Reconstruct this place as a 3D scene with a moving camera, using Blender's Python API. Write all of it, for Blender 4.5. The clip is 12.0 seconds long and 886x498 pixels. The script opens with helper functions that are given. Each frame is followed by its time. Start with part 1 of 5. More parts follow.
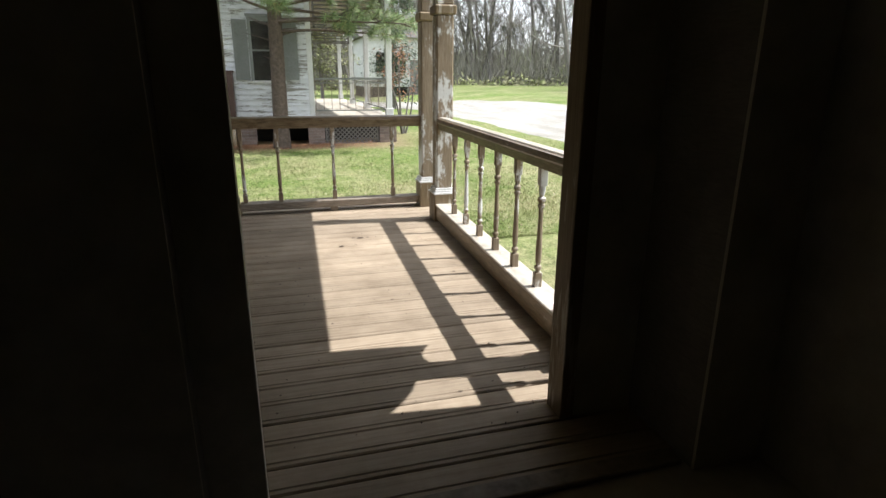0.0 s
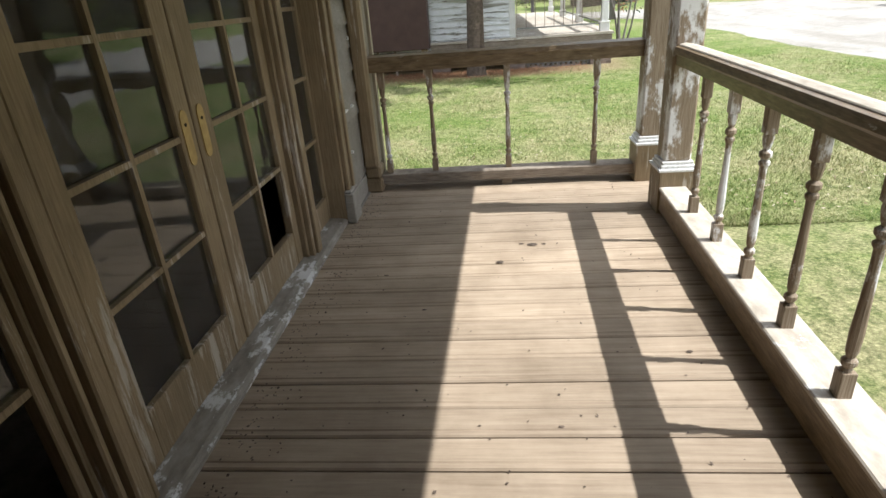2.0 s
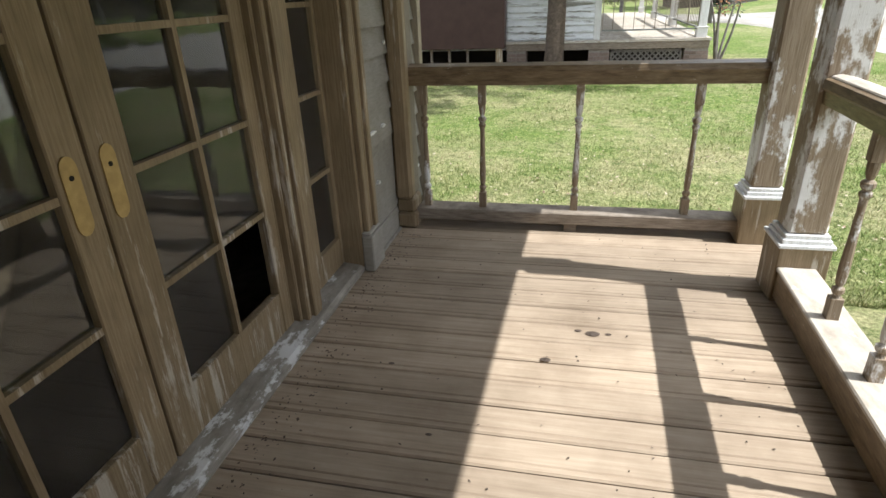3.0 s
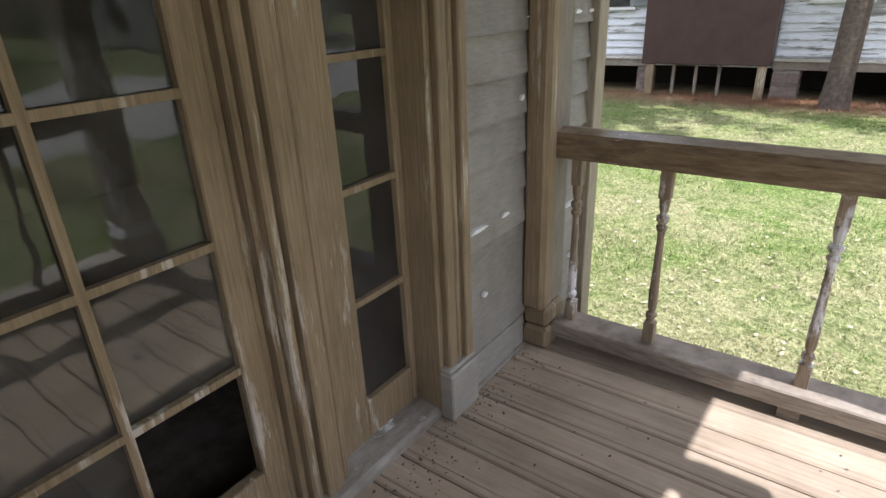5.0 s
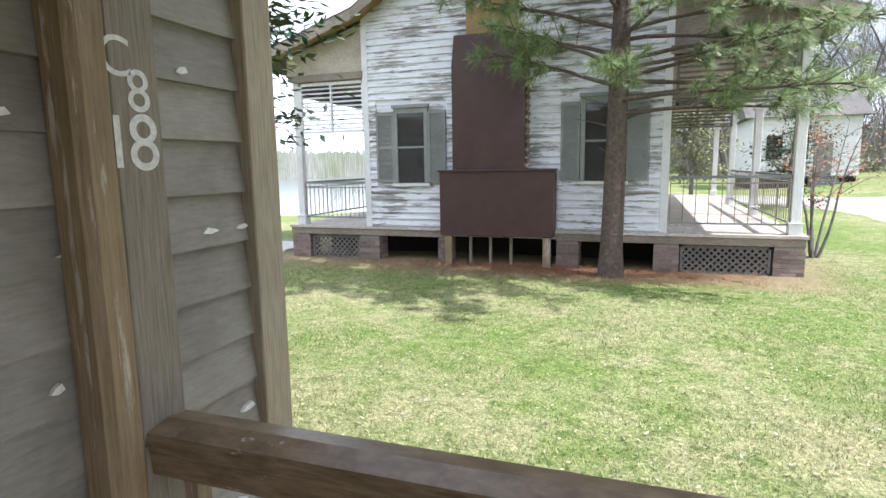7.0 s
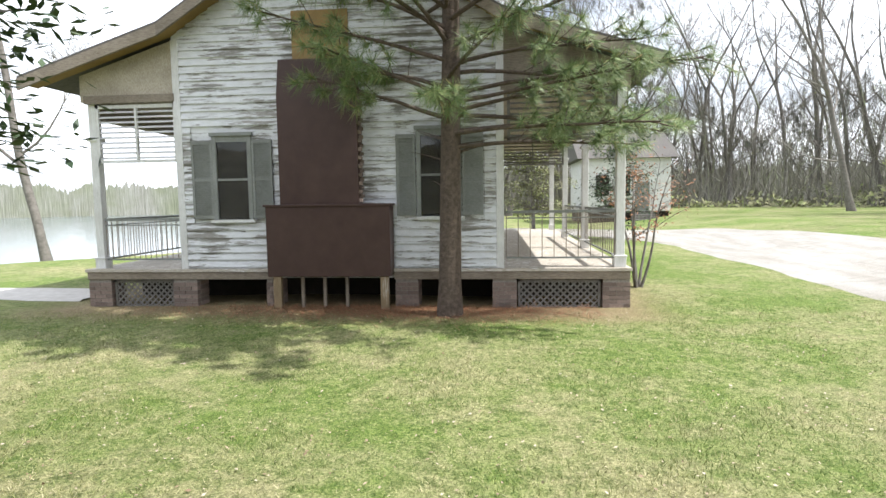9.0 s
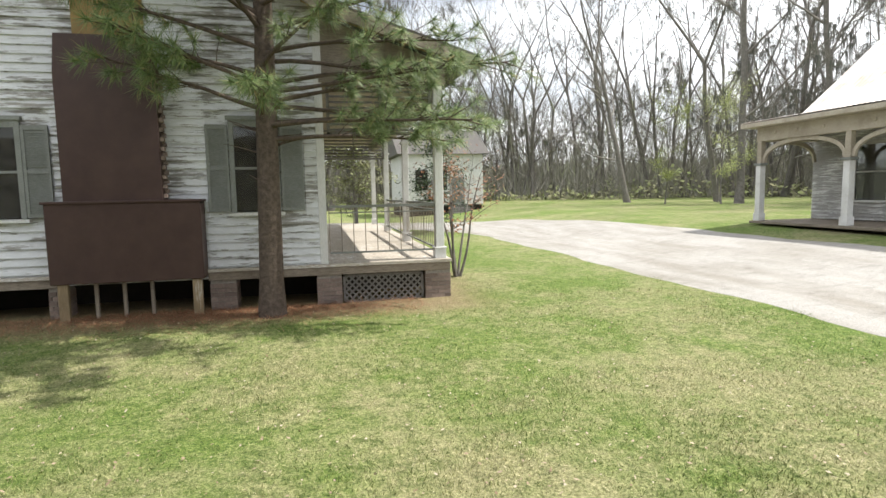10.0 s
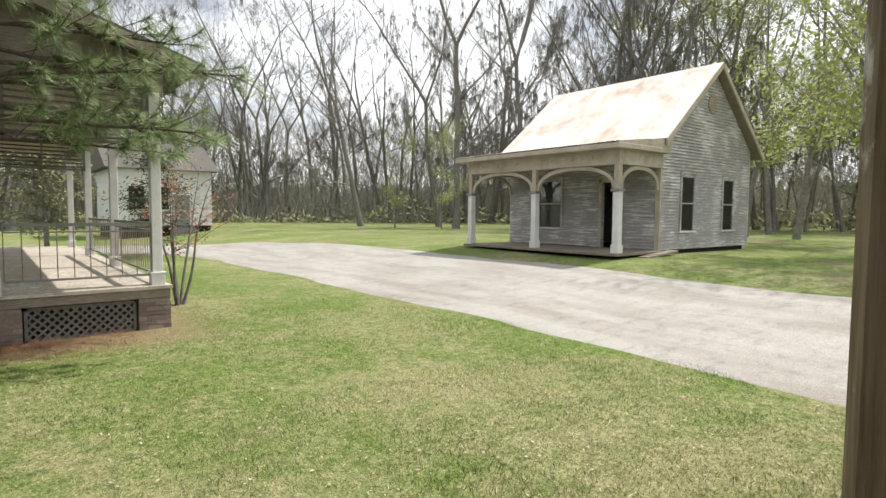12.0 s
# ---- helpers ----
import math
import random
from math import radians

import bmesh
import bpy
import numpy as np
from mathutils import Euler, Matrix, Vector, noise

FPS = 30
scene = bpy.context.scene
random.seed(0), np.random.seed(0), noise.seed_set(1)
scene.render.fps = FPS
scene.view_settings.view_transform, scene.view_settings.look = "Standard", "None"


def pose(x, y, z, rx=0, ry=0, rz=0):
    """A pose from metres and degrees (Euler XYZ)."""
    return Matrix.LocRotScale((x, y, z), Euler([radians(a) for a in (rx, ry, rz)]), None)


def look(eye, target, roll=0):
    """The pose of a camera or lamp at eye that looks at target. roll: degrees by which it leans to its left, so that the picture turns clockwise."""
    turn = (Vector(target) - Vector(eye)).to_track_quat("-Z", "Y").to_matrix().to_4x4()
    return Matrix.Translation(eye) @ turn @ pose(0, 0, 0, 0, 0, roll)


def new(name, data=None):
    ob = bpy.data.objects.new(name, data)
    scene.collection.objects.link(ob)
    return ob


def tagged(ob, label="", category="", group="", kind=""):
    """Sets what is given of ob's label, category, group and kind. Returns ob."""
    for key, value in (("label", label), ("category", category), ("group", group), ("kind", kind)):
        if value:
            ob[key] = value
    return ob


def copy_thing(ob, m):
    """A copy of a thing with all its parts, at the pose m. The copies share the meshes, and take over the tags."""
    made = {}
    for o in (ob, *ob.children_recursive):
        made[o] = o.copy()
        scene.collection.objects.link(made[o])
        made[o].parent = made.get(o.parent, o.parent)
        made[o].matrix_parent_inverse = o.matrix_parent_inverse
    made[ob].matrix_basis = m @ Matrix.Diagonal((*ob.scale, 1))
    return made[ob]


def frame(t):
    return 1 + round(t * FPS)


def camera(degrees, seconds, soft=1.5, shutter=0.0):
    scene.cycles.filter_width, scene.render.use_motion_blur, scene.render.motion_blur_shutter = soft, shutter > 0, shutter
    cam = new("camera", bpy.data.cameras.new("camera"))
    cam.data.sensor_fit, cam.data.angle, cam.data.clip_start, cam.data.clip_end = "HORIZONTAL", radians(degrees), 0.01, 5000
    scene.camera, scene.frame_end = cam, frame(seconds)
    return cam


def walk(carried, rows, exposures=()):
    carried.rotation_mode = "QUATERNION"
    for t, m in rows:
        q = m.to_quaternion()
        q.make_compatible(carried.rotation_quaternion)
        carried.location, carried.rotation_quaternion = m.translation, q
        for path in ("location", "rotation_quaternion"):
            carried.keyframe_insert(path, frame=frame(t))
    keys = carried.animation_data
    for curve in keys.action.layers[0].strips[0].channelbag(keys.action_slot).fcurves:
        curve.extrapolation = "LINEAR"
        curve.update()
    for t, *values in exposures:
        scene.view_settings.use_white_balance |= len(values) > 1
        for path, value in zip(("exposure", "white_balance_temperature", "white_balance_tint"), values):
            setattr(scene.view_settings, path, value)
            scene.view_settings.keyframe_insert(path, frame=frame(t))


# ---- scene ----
cam = camera(76.3, 12.0)
PATH = [
    (0, (-0.700, -0.977, 1.313), (-0.166, 0.860, 0.727), 0.3),
    (0.5, (-0.563, -0.561, 1.267), (-0.280, 1.309, 0.617), -0.7),
    (1, (-0.464, -0.123, 1.271), (-0.289, 1.735, 0.553), -3.1),
    (1.5, (-0.333, 0.324, 1.292), (-0.438, 2.158, 0.501), -2.1),
    (2, (-0.288, 0.775, 1.289), (-0.477, 2.587, 0.465), -4.4),
    (2.5, (-0.255, 1.187, 1.260), (-0.522, 2.981, 0.418), -5.2),
    (3, (-0.233, 1.599, 1.295), (-0.645, 3.372, 0.466), -2.4),
    (3.5, (-0.292, 1.943, 1.310), (-0.770, 3.705, 0.494), -3.3),
    (3.7, (-0.279, 2.061, 1.319), (-0.748, 3.823, 0.497), -4.3),
    (5.3, (-0.191, 2.886, 1.405), (-1.347, 4.308, 0.605), -2.2),
    (5.5, (-0.186, 2.976, 1.413), (-1.290, 4.449, 0.632), -4.1),
    (6, (-0.156, 3.284, 1.458), (-1.175, 4.912, 0.899), -3.1),
    (6.5, (-0.062, 3.578, 1.501), (-0.939, 5.336, 1.125), -0.3),
    (7, (-0.104, 3.823, 1.499), (-0.768, 5.687, 1.207), -0.9),
    (7.2, (-0.170, 3.933, 1.519), (-0.778, 5.829, 1.333), -1.6),
    (8.8, (0.130, 4.618, 1.466), (-0.168, 6.588, 1.293), -0.9),
    (9, (0.149, 4.635, 1.461), (-0.036, 6.618, 1.288), -0.8),
    (9.5, (0.142, 4.641, 1.466), (0.266, 6.627, 1.270), -0.4),
    (10, (0.144, 4.640, 1.459), (0.574, 6.582, 1.257), -1.1),
    (10.5, (0.166, 4.664, 1.459), (0.877, 6.522, 1.249), -0.5),
    (11, (0.180, 4.675, 1.446), (1.106, 6.438, 1.266), -0.5),
    (11.5, (0.196, 4.676, 1.442), (1.313, 6.328, 1.285), 0.0),
    (12, (0.196, 4.667, 1.439), (1.449, 6.222, 1.313), 0.4),
]
walk(cam, [(t, look(eye, target, roll)) for t, eye, target, roll in PATH],
     [(0, 0.6, 6050, 10), (2.5, 0.58, 6050, 10), (3.7, 0.70, 5950, 11), (5.5, 1.0, 5700, 17), (6.5, 0.94, 5650, 16), (7.2, 0.84, 5750, 14), (9, 0.55, 6150, 11), (10.5, 0.25, 6500, 10), (12, 0.06, 6550, 10)])

# ---- world and sun ----
SUN_DIR = Vector((0.497, -0.055, 0.866)).normalized()
world = bpy.data.worlds.new("world")
scene.world = world
world.use_nodes = True
wn = world.node_tree
sky = wn.nodes.new("ShaderNodeTexSky")
sky.sky_type = "NISHITA"
sky.sun_disc = False
sky.sun_elevation = radians(60)
sky.sun_rotation = radians(96)
sky.air_density, sky.dust_density, sky.ozone_density = 1.0, 3.5, 1.0
# thin broken cloud over the sky
wtc = wn.nodes.new("ShaderNodeTexCoord")
wmap = wn.nodes.new("ShaderNodeMapping")
wmap.inputs["Scale"].default_value = (1.0, 1.0, 2.6)
wnoise = wn.nodes.new("ShaderNodeTexNoise")
wnoise.inputs["Scale"].default_value = 3.2
wnoise.inputs["Detail"].default_value = 7
wramp = wn.nodes.new("ShaderNodeValToRGB")
wramp.color_ramp.elements[0].position, wramp.color_ramp.elements[1].position = 0.30, 0.56
wmix = wn.nodes.new("ShaderNodeMixRGB")
wmix.inputs[2].default_value = (16.5, 16.8, 17.2, 1)
wn.links.new(wtc.outputs["Generated"], wmap.inputs[0])
wn.links.new(wmap.outputs[0], wnoise.inputs["Vector"])
wn.links.new(wnoise.outputs[0], wramp.inputs[0])
wn.links.new(wramp.outputs[0], wmix.inputs[0])
wn.links.new(sky.outputs[0], wmix.inputs[1])
wn.links.new(wmix.outputs[0], wn.nodes["Background"].inputs[0])
wn.nodes["Background"].inputs[1].default_value = 0.088
sun_data = bpy.data.lights.new("sun", "SUN")
sun_data.energy, sun_data.angle, sun_data.color = 5.0, radians(0.55), (1.0, 0.95, 0.87)
sun = new("sun", sun_data)
sun.matrix_world = look(SUN_DIR * 50, (0, 0, 0))


# ---- materials ----
def node(nt, kind, **inputs):
    n = nt.nodes.new(kind)
    for k, v in inputs.items():
        n.inputs[k.replace("_", " ")].default_value = v
    return n


def ramp(nt, src, stops):
    r = nt.nodes.new("ShaderNodeValToRGB")
    e = r.color_ramp.elements
    while len(e) < len(stops):
        e.new(0.5)
    for el, (p, c) in zip(e, stops):
        el.position, el.color = p, (*c, 1) if len(c) == 3 else c
    nt.links.new(src, r.inputs[0])
    return r.outputs[0]


def mixc(nt, fac, a, b, mode="MIX"):
    m = nt.nodes.new("ShaderNodeMixRGB")
    m.blend_type = mode
    for sock, v in zip(m.inputs, (fac, a, b)):
        if isinstance(v, bpy.types.NodeSocket):
            nt.links.new(v, sock)
        elif isinstance(v, (int, float)):
            sock.default_value = v
        else:
            sock.default_value = (*v, 1)
    return m.outputs[0]


def noise_at(nt, scale, stretch=(1, 1, 1), detail=5, rough=0.6, local=False):
    if local:
        tc = nt.nodes.new("ShaderNodeTexCoord").outputs["Object"]
    else:
        tc = nt.nodes.new("ShaderNodeNewGeometry").outputs["Position"]
    mp = nt.nodes.new("ShaderNodeMapping")
    mp.inputs["Scale"].default_value = stretch
    nt.links.new(tc, mp.inputs[0])
    n = node(nt, "ShaderNodeTexNoise", Scale=scale, Detail=detail, Roughness=rough)
    nt.links.new(mp.outputs[0], n.inputs["Vector"])
    return n.outputs[0]


def material(name, build, rough=0.8, metal=0.0, spec=0.3):
    m = bpy.data.materials.new(name)
    m.use_nodes = True
    nt = m.node_tree
    b = nt.nodes["Principled BSDF"]
    b.inputs["Roughness"].default_value, b.inputs["Metallic"].default_value = rough, metal
    b.inputs["Specular IOR Level"].default_value = spec
    col, height, strength, dist = build(nt)
    if isinstance(col, bpy.types.NodeSocket):
        nt.links.new(col, b.inputs["Base Color"])
    else:
        b.inputs["Base Color"].default_value = (*col, 1)
    if height is not None:
        bump = node(nt, "ShaderNodeBump", Strength=strength, Distance=dist)
        nt.links.new(height, bump.inputs["Height"])
        nt.links.new(bump.outputs[0], b.inputs["Normal"])
    return m


def wood(name, dark, mid, light, grain=(30, 30, 1.5), peel=None, amount=0.5, rough=0.75, vary=0.35, stain=0.5, scale=6, bump=0.35, flake=None):
    """Weathered boards: streaky grain, broad stains, a per-piece tone, and paint left in flakes."""
    def build(nt):
        g = noise_at(nt, scale, grain, 6, 0.65)
        col = ramp(nt, g, [(0.28, dark), (0.5, mid), (0.74, light)])
        info = nt.nodes.new("ShaderNodeObjectInfo")
        tone = ramp(nt, info.outputs["Random"], [(0, (1 - vary,) * 3), (1, (1.0, 1.0, 1.0))])
        col = mixc(nt, 1.0, col, tone, "MULTIPLY")
        s = noise_at(nt, 2.3, (1, 1, 1), 6, 0.65)
        col = mixc(nt, stain, col, ramp(nt, s, [(0.3, (0.45, 0.42, 0.38)), (0.6, (1, 1, 1))]), "MULTIPLY")
        if peel:
            p = noise_at(nt, 9 if not flake else 2.4, flake or tuple(max(1, v * 0.25) for v in grain), 8, 0.72)
            big = noise_at(nt, 1.1, (1, 1, 1), 3)
            mx = nt.nodes.new("ShaderNodeMath")
            mx.operation = "MULTIPLY_ADD"
            mx.inputs[1].default_value = 0.45
            nt.links.new(big, mx.inputs[0])
            nt.links.new(p, mx.inputs[2])
            lo = 0.98 - amount * 0.5
            mask = ramp(nt, mx.outputs[0], [(max(0.0, lo - 0.03), (0, 0, 0)), (min(1.0, lo + 0.03), (1, 1, 1))])
            paint = mixc(nt, 0.6, peel, ramp(nt, noise_at(nt, 5, (1, 1, 3), 4), [(0.3, (0.72, 0.72, 0.7)), (0.65, (1, 1, 1))]), "MULTIPLY")
            col = mixc(nt, mask, col, paint)
        return col, g, bump, 0.004
    return material(name, build, rough)


def plain(name, c, c2=None, scale=8, rough=0.7, metal=0.0, bump=0.15, dist=0.003, spec=0.3, vary=0.0):
    def build(nt):
        n = noise_at(nt, scale, (1, 1, 1), 6, 0.65)
        col = ramp(nt, n, [(0.32, c), (0.68, c2 or tuple(v * 0.7 for v in c))])
        if vary:
            info = nt.nodes.new("ShaderNodeObjectInfo")
            col = mixc(nt, 1.0, col, ramp(nt, info.outputs["Random"], [(0, (1 - vary,) * 3), (1, (1, 1, 1))]), "MULTIPLY")
        return col, n, bump, dist
    return material(name, build, rough, metal, spec)


def leafy(name, stops, rough=0.6):
    def build(nt):
        g = nt.nodes.new("ShaderNodeNewGeometry")
        return ramp(nt, g.outputs["Random Per Island"], stops), None, 0, 0
    m = material(name, build, rough)
    m.node_tree.nodes["Principled BSDF"].inputs["Subsurface Weight"].default_value = 0.0
    return m


def lawn_patch(nt):
    """Where the lawn is dry straw rather than green: broad patches broken up by tufts."""
    big = noise_at(nt, 0.33, (1, 1, 1), 3, 0.5)
    mid = noise_at(nt, 1.9, (1, 1, 1), 6, 0.68)
    tuft = noise_at(nt, 9, (1, 1, 1), 7, 0.78)
    both = mixc(nt, 0.30, mixc(nt, 0.45, big, mid), tuft)
    # greener away from the house, drier beside it
    sep = nt.nodes.new("ShaderNodeSeparateXYZ")
    nt.links.new(nt.nodes.new("ShaderNodeNewGeometry").outputs["Position"], sep.inputs[0])
    dry = nt.nodes.new("ShaderNodeMapRange")
    dry.inputs[1].default_value, dry.inputs[2].default_value, dry.inputs[3].default_value, dry.inputs[4].default_value = 5.5, 12.0, 0.035, -0.018
    nt.links.new(sep.outputs[1], dry.inputs[0])
    total = nt.nodes.new("ShaderNodeMath")
    nt.links.new(both, total.inputs[0])
    nt.links.new(dry.outputs[0], total.inputs[1])
    return ramp(nt, total.outputs[0], [(0.43, (0.04, 0.04, 0.04)), (0.565, (0.85, 0.85, 0.85))])


def grass_build(nt):
    mid = noise_at(nt, 2.2, (1, 1, 1), 6, 0.65)
    fine = noise_at(nt, 38, (1, 1, 1), 5, 0.75)
    tuft = noise_at(nt, 9, (1, 1, 1), 7, 0.78)
    green = ramp(nt, fine, [(0.34, (0.026, 0.066, 0.010)), (0.5, (0.115, 0.18, 0.030)), (0.7, (0.25, 0.30, 0.085))])
    straw = ramp(nt, fine, [(0.32, (0.12, 0.115, 0.05)), (0.52, (0.29, 0.27, 0.145)), (0.7, (0.52, 0.47, 0.27))])
    col = mixc(nt, lawn_patch(nt), green, straw)
    col = mixc(nt, 0.8, col, ramp(nt, tuft, [(0.34, (0.40, 0.42, 0.36)), (0.5, (0.98, 0.98, 0.98)), (0.66, (1.2, 1.2, 1.16))]), "MULTIPLY")
    # bare reddish earth beneath the neighbour's eaves
    pos = nt.nodes.new("ShaderNodeNewGeometry").outputs["Position"]
    sep = nt.nodes.new("ShaderNodeSeparateXYZ")
    nt.links.new(pos, sep.inputs[0])
    ma = nt.nodes.new("ShaderNodeMath")
    ma.operation = "MULTIPLY_ADD"
    ma.inputs[1].default_value, ma.inputs[2].default_value = -0.9, 13.25
    nt.links.new(mid, ma.inputs[0])
    sub = nt.nodes.new("ShaderNodeMath")
    sub.operation = "SUBTRACT"
    nt.links.new(sep.outputs[1], sub.inputs[0])
    nt.links.new(ma.outputs[0], sub.inputs[1])
    my = ramp(nt, sub.outputs[0], [(0.05, (0, 0, 0)), (1.0, (0.65, 0.65, 0.65))])
    nx = nt.nodes.new("ShaderNodeMapRange")
    nx.inputs[1].default_value, nx.inputs[2].default_value = 3.4, 2.4
    nt.links.new(sep.outputs[0], nx.inputs[0])
    nl = nt.nodes.new("ShaderNodeMapRange")
    nl.inputs[1].default_value, nl.inputs[2].default_value = -9.0, -7.5
    nt.links.new(sep.outputs[0], nl.inputs[0])
    nf = nt.nodes.new("ShaderNodeMapRange")
    nf.inputs[1].default_value, nf.inputs[2].default_value = 27.0, 26.0
    nt.links.new(sep.outputs[1], nf.inputs[0])
    mask = mixc(nt, 1.0, mixc(nt, 1.0, mixc(nt, 1.0, my, nx.outputs[0], "MULTIPLY"), nl.outputs[0], "MULTIPLY"), nf.outputs[0], "MULTIPLY")
    earth = ramp(nt, fine, [(0.3, (0.13, 0.08, 0.05)), (0.55, (0.28, 0.19, 0.125)), (0.75, (0.43, 0.34, 0.24))])
    col = mixc(nt, mask, col, earth)
    return col, fine, 0.8, 0.03


def blade_build(nt):
    tone = nt.nodes.new("ShaderNodeNewGeometry").outputs["Random Per Island"]
    green = ramp(nt, tone, [(0, (0.04, 0.09, 0.015)), (0.5, (0.115, 0.185, 0.03)), (0.85, (0.22, 0.28, 0.07)), (1, (0.46, 0.42, 0.23))])
    straw = ramp(nt, tone, [(0, (0.11, 0.13, 0.04)), (0.4, (0.27, 0.265, 0.11)), (0.8, (0.44, 0.40, 0.22)), (1, (0.60, 0.54, 0.36))])
    return mixc(nt, lawn_patch(nt), green, straw), None, 0, 0


def gravel_build(nt):
    big = noise_at(nt, 0.7, (2.2, 0.5, 1), 5)
    fine = noise_at(nt, 55, (1, 1, 1), 5, 0.75)
    col = ramp(nt, fine, [(0.3, (0.205, 0.195, 0.18)), (0.5, (0.36, 0.347, 0.325)), (0.72, (0.54, 0.525, 0.50))])
    crack = noise_at(nt, 2.6, (0.8, 1.6, 1), 9, 0.72)
    col = mixc(nt, 0.75, col, ramp(nt, crack, [(0.30, (0.55, 0.53, 0.5)), (0.46, (0.95, 0.95, 0.94)), (0.7, (1.06, 1.05, 1.03))]), "MULTIPLY")
    return mixc(nt, 0.8, col, ramp(nt, big, [(0.32, (0.68, 0.65, 0.6)), (0.6, (1, 1, 1))]), "MULTIPLY"), fine, 0.6, 0.015


def roof_build(nt):
    s = noise_at(nt, 0.9, (1, 1, 1), 7, 0.65)
    streak = noise_at(nt, 4, (0.3, 6, 0.3), 4)
    col = ramp(nt, s, [(0.33, (0.60, 0.46, 0.37)), (0.44, (0.74, 0.66, 0.59)), (0.56, (0.82, 0.79, 0.755))])
    return mixc(nt, 0.35, col, ramp(nt, streak, [(0.3, (0.6, 0.52, 0.46)), (0.7, (1, 1, 1))]), "MULTIPLY"), None, 0, 0


def forest_build(nt):
    a = noise_at(nt, 0.45, (6, 6, 0.35), 5, 0.7)
    b = noise_at(nt, 0.12, (1, 1, 1), 4)
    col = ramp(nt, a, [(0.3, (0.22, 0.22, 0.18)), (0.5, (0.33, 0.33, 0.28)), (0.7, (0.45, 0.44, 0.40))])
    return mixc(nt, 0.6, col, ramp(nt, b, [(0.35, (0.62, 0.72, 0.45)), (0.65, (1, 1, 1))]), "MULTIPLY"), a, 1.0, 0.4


M = {}
M["plank"] = wood("deck planks", (0.34, 0.265, 0.19), (0.425, 0.34, 0.25), (0.505, 0.415, 0.312), (1.1, 20, 20), vary=0.24, stain=0.55, scale=2.6, bump=0.22)
M["brown"] = wood("brown worn paint", (0.185, 0.134, 0.076), (0.268, 0.202, 0.12), (0.34, 0.264, 0.168), (22, 22, 1.0), vary=0.15, stain=0.55, peel=(0.45, 0.40, 0.33), amount=0.29, flake=(9, 9, 0.9), rough=0.6)
M["rail"] = wood("rail worn paint", (0.12, 0.085, 0.05), (0.225, 0.165, 0.10), (0.34, 0.265, 0.175), (2, 2, 14), vary=0.12, stain=0.45, peel=(0.62, 0.58, 0.52), amount=0.16, rough=0.30)
M["post"] = wood("post worn paint", (0.17, 0.125, 0.08), (0.29, 0.225, 0.155), (0.39, 0.32, 0.235), (26, 26, 1.2), vary=0.12, stain=0.35, peel=(0.74, 0.73, 0.72), amount=0.40, flake=(2.5, 2.5, 1.2), rough=0.65)
M["bleach"] = wood("bleached bottom rail", (0.36, 0.32, 0.26), (0.52, 0.47, 0.40), (0.64, 0.60, 0.53), (3, 1.2, 26), vary=0.1, stain=0.4, peel=(0.72, 0.71, 0.69), amount=0.3, rough=0.7)
M["grey"] = wood("grey siding", (0.27, 0.25, 0.215), (0.325, 0.305, 0.268), (0.37, 0.35, 0.312), (3, 3, 18), vary=0.24, stain=0.55, peel=(0.66, 0.66, 0.66), amount=0.05, rough=0.7)
M["post_shaded"] = wood("shaded grey-brown post face", (0.15, 0.125, 0.095), (0.235, 0.205, 0.165), (0.31, 0.28, 0.235), (26, 26, 1.2), vary=0.05, stain=0.4, rough=0.7)
M["sill"] = wood("dusty pale sill", (0.20, 0.18, 0.15), (0.30, 0.275, 0.235), (0.40, 0.375, 0.33), (4, 1.5, 20), vary=0.05, stain=0.7, peel=(0.66, 0.66, 0.65), amount=0.34, flake=(5, 2.5, 5), rough=0.8)
M["straw"] = leafy("fallen pine needles", [(0, (0.16, 0.07, 0.035)), (0.7, (0.30, 0.15, 0.08)), (1, (0.42, 0.26, 0.15))], 0.8)
M["trim"] = wood("tan corner board", (0.24, 0.20, 0.14), (0.36, 0.31, 0.23), (0.45, 0.40, 0.31), (26, 26, 1.2), vary=0.1, stain=0.4, rough=0.7)
M["white"] = wood("white flaking siding", (0.20, 0.19, 0.17), (0.31, 0.295, 0.27), (0.42, 0.41, 0.385), (2, 2, 24), vary=0.22, stain=0.3, peel=(0.70, 0.71, 0.73), amount=0.60, flake=(0.7, 0.7, 7), rough=0.7)
M["whitepaint"] = wood("white paint", (0.55, 0.54, 0.52), (0.70, 0.70, 0.69), (0.80, 0.80, 0.80), (20, 20, 1.5), vary=0.05, stain=0.3, rough=0.55)
M["weather"] = wood("weathered whitewash siding", (0.26, 0.25, 0.235), (0.37, 0.36, 0.345), (0.48, 0.47, 0.455), (2, 2, 24), vary=0.1, stain=0.25, peel=(0.70, 0.70, 0.69), amount=0.40, flake=(0.6, 0.6, 12), rough=0.8)
M["oldwood"] = wood("old bare wood", (0.16, 0.13, 0.10), (0.29, 0.245, 0.195), (0.40, 0.35, 0.29), (2, 2, 20), vary=0.2, stain=0.5)
M["cream"] = wood("cream arch paint", (0.30, 0.26, 0.20), (0.46, 0.41, 0.33), (0.58, 0.54, 0.45), (12, 12, 4), vary=0.08, stain=0.5)
M["shutter"] = wood("grey green shutter", (0.17, 0.18, 0.165), (0.25, 0.26, 0.245), (0.33, 0.34, 0.325), (4, 4, 22), vary=0.1, stain=0.4)
M["panel"] = plain("dark brown sheet", (0.055, 0.032, 0.028), (0.075, 0.045, 0.038), 3, 0.45)
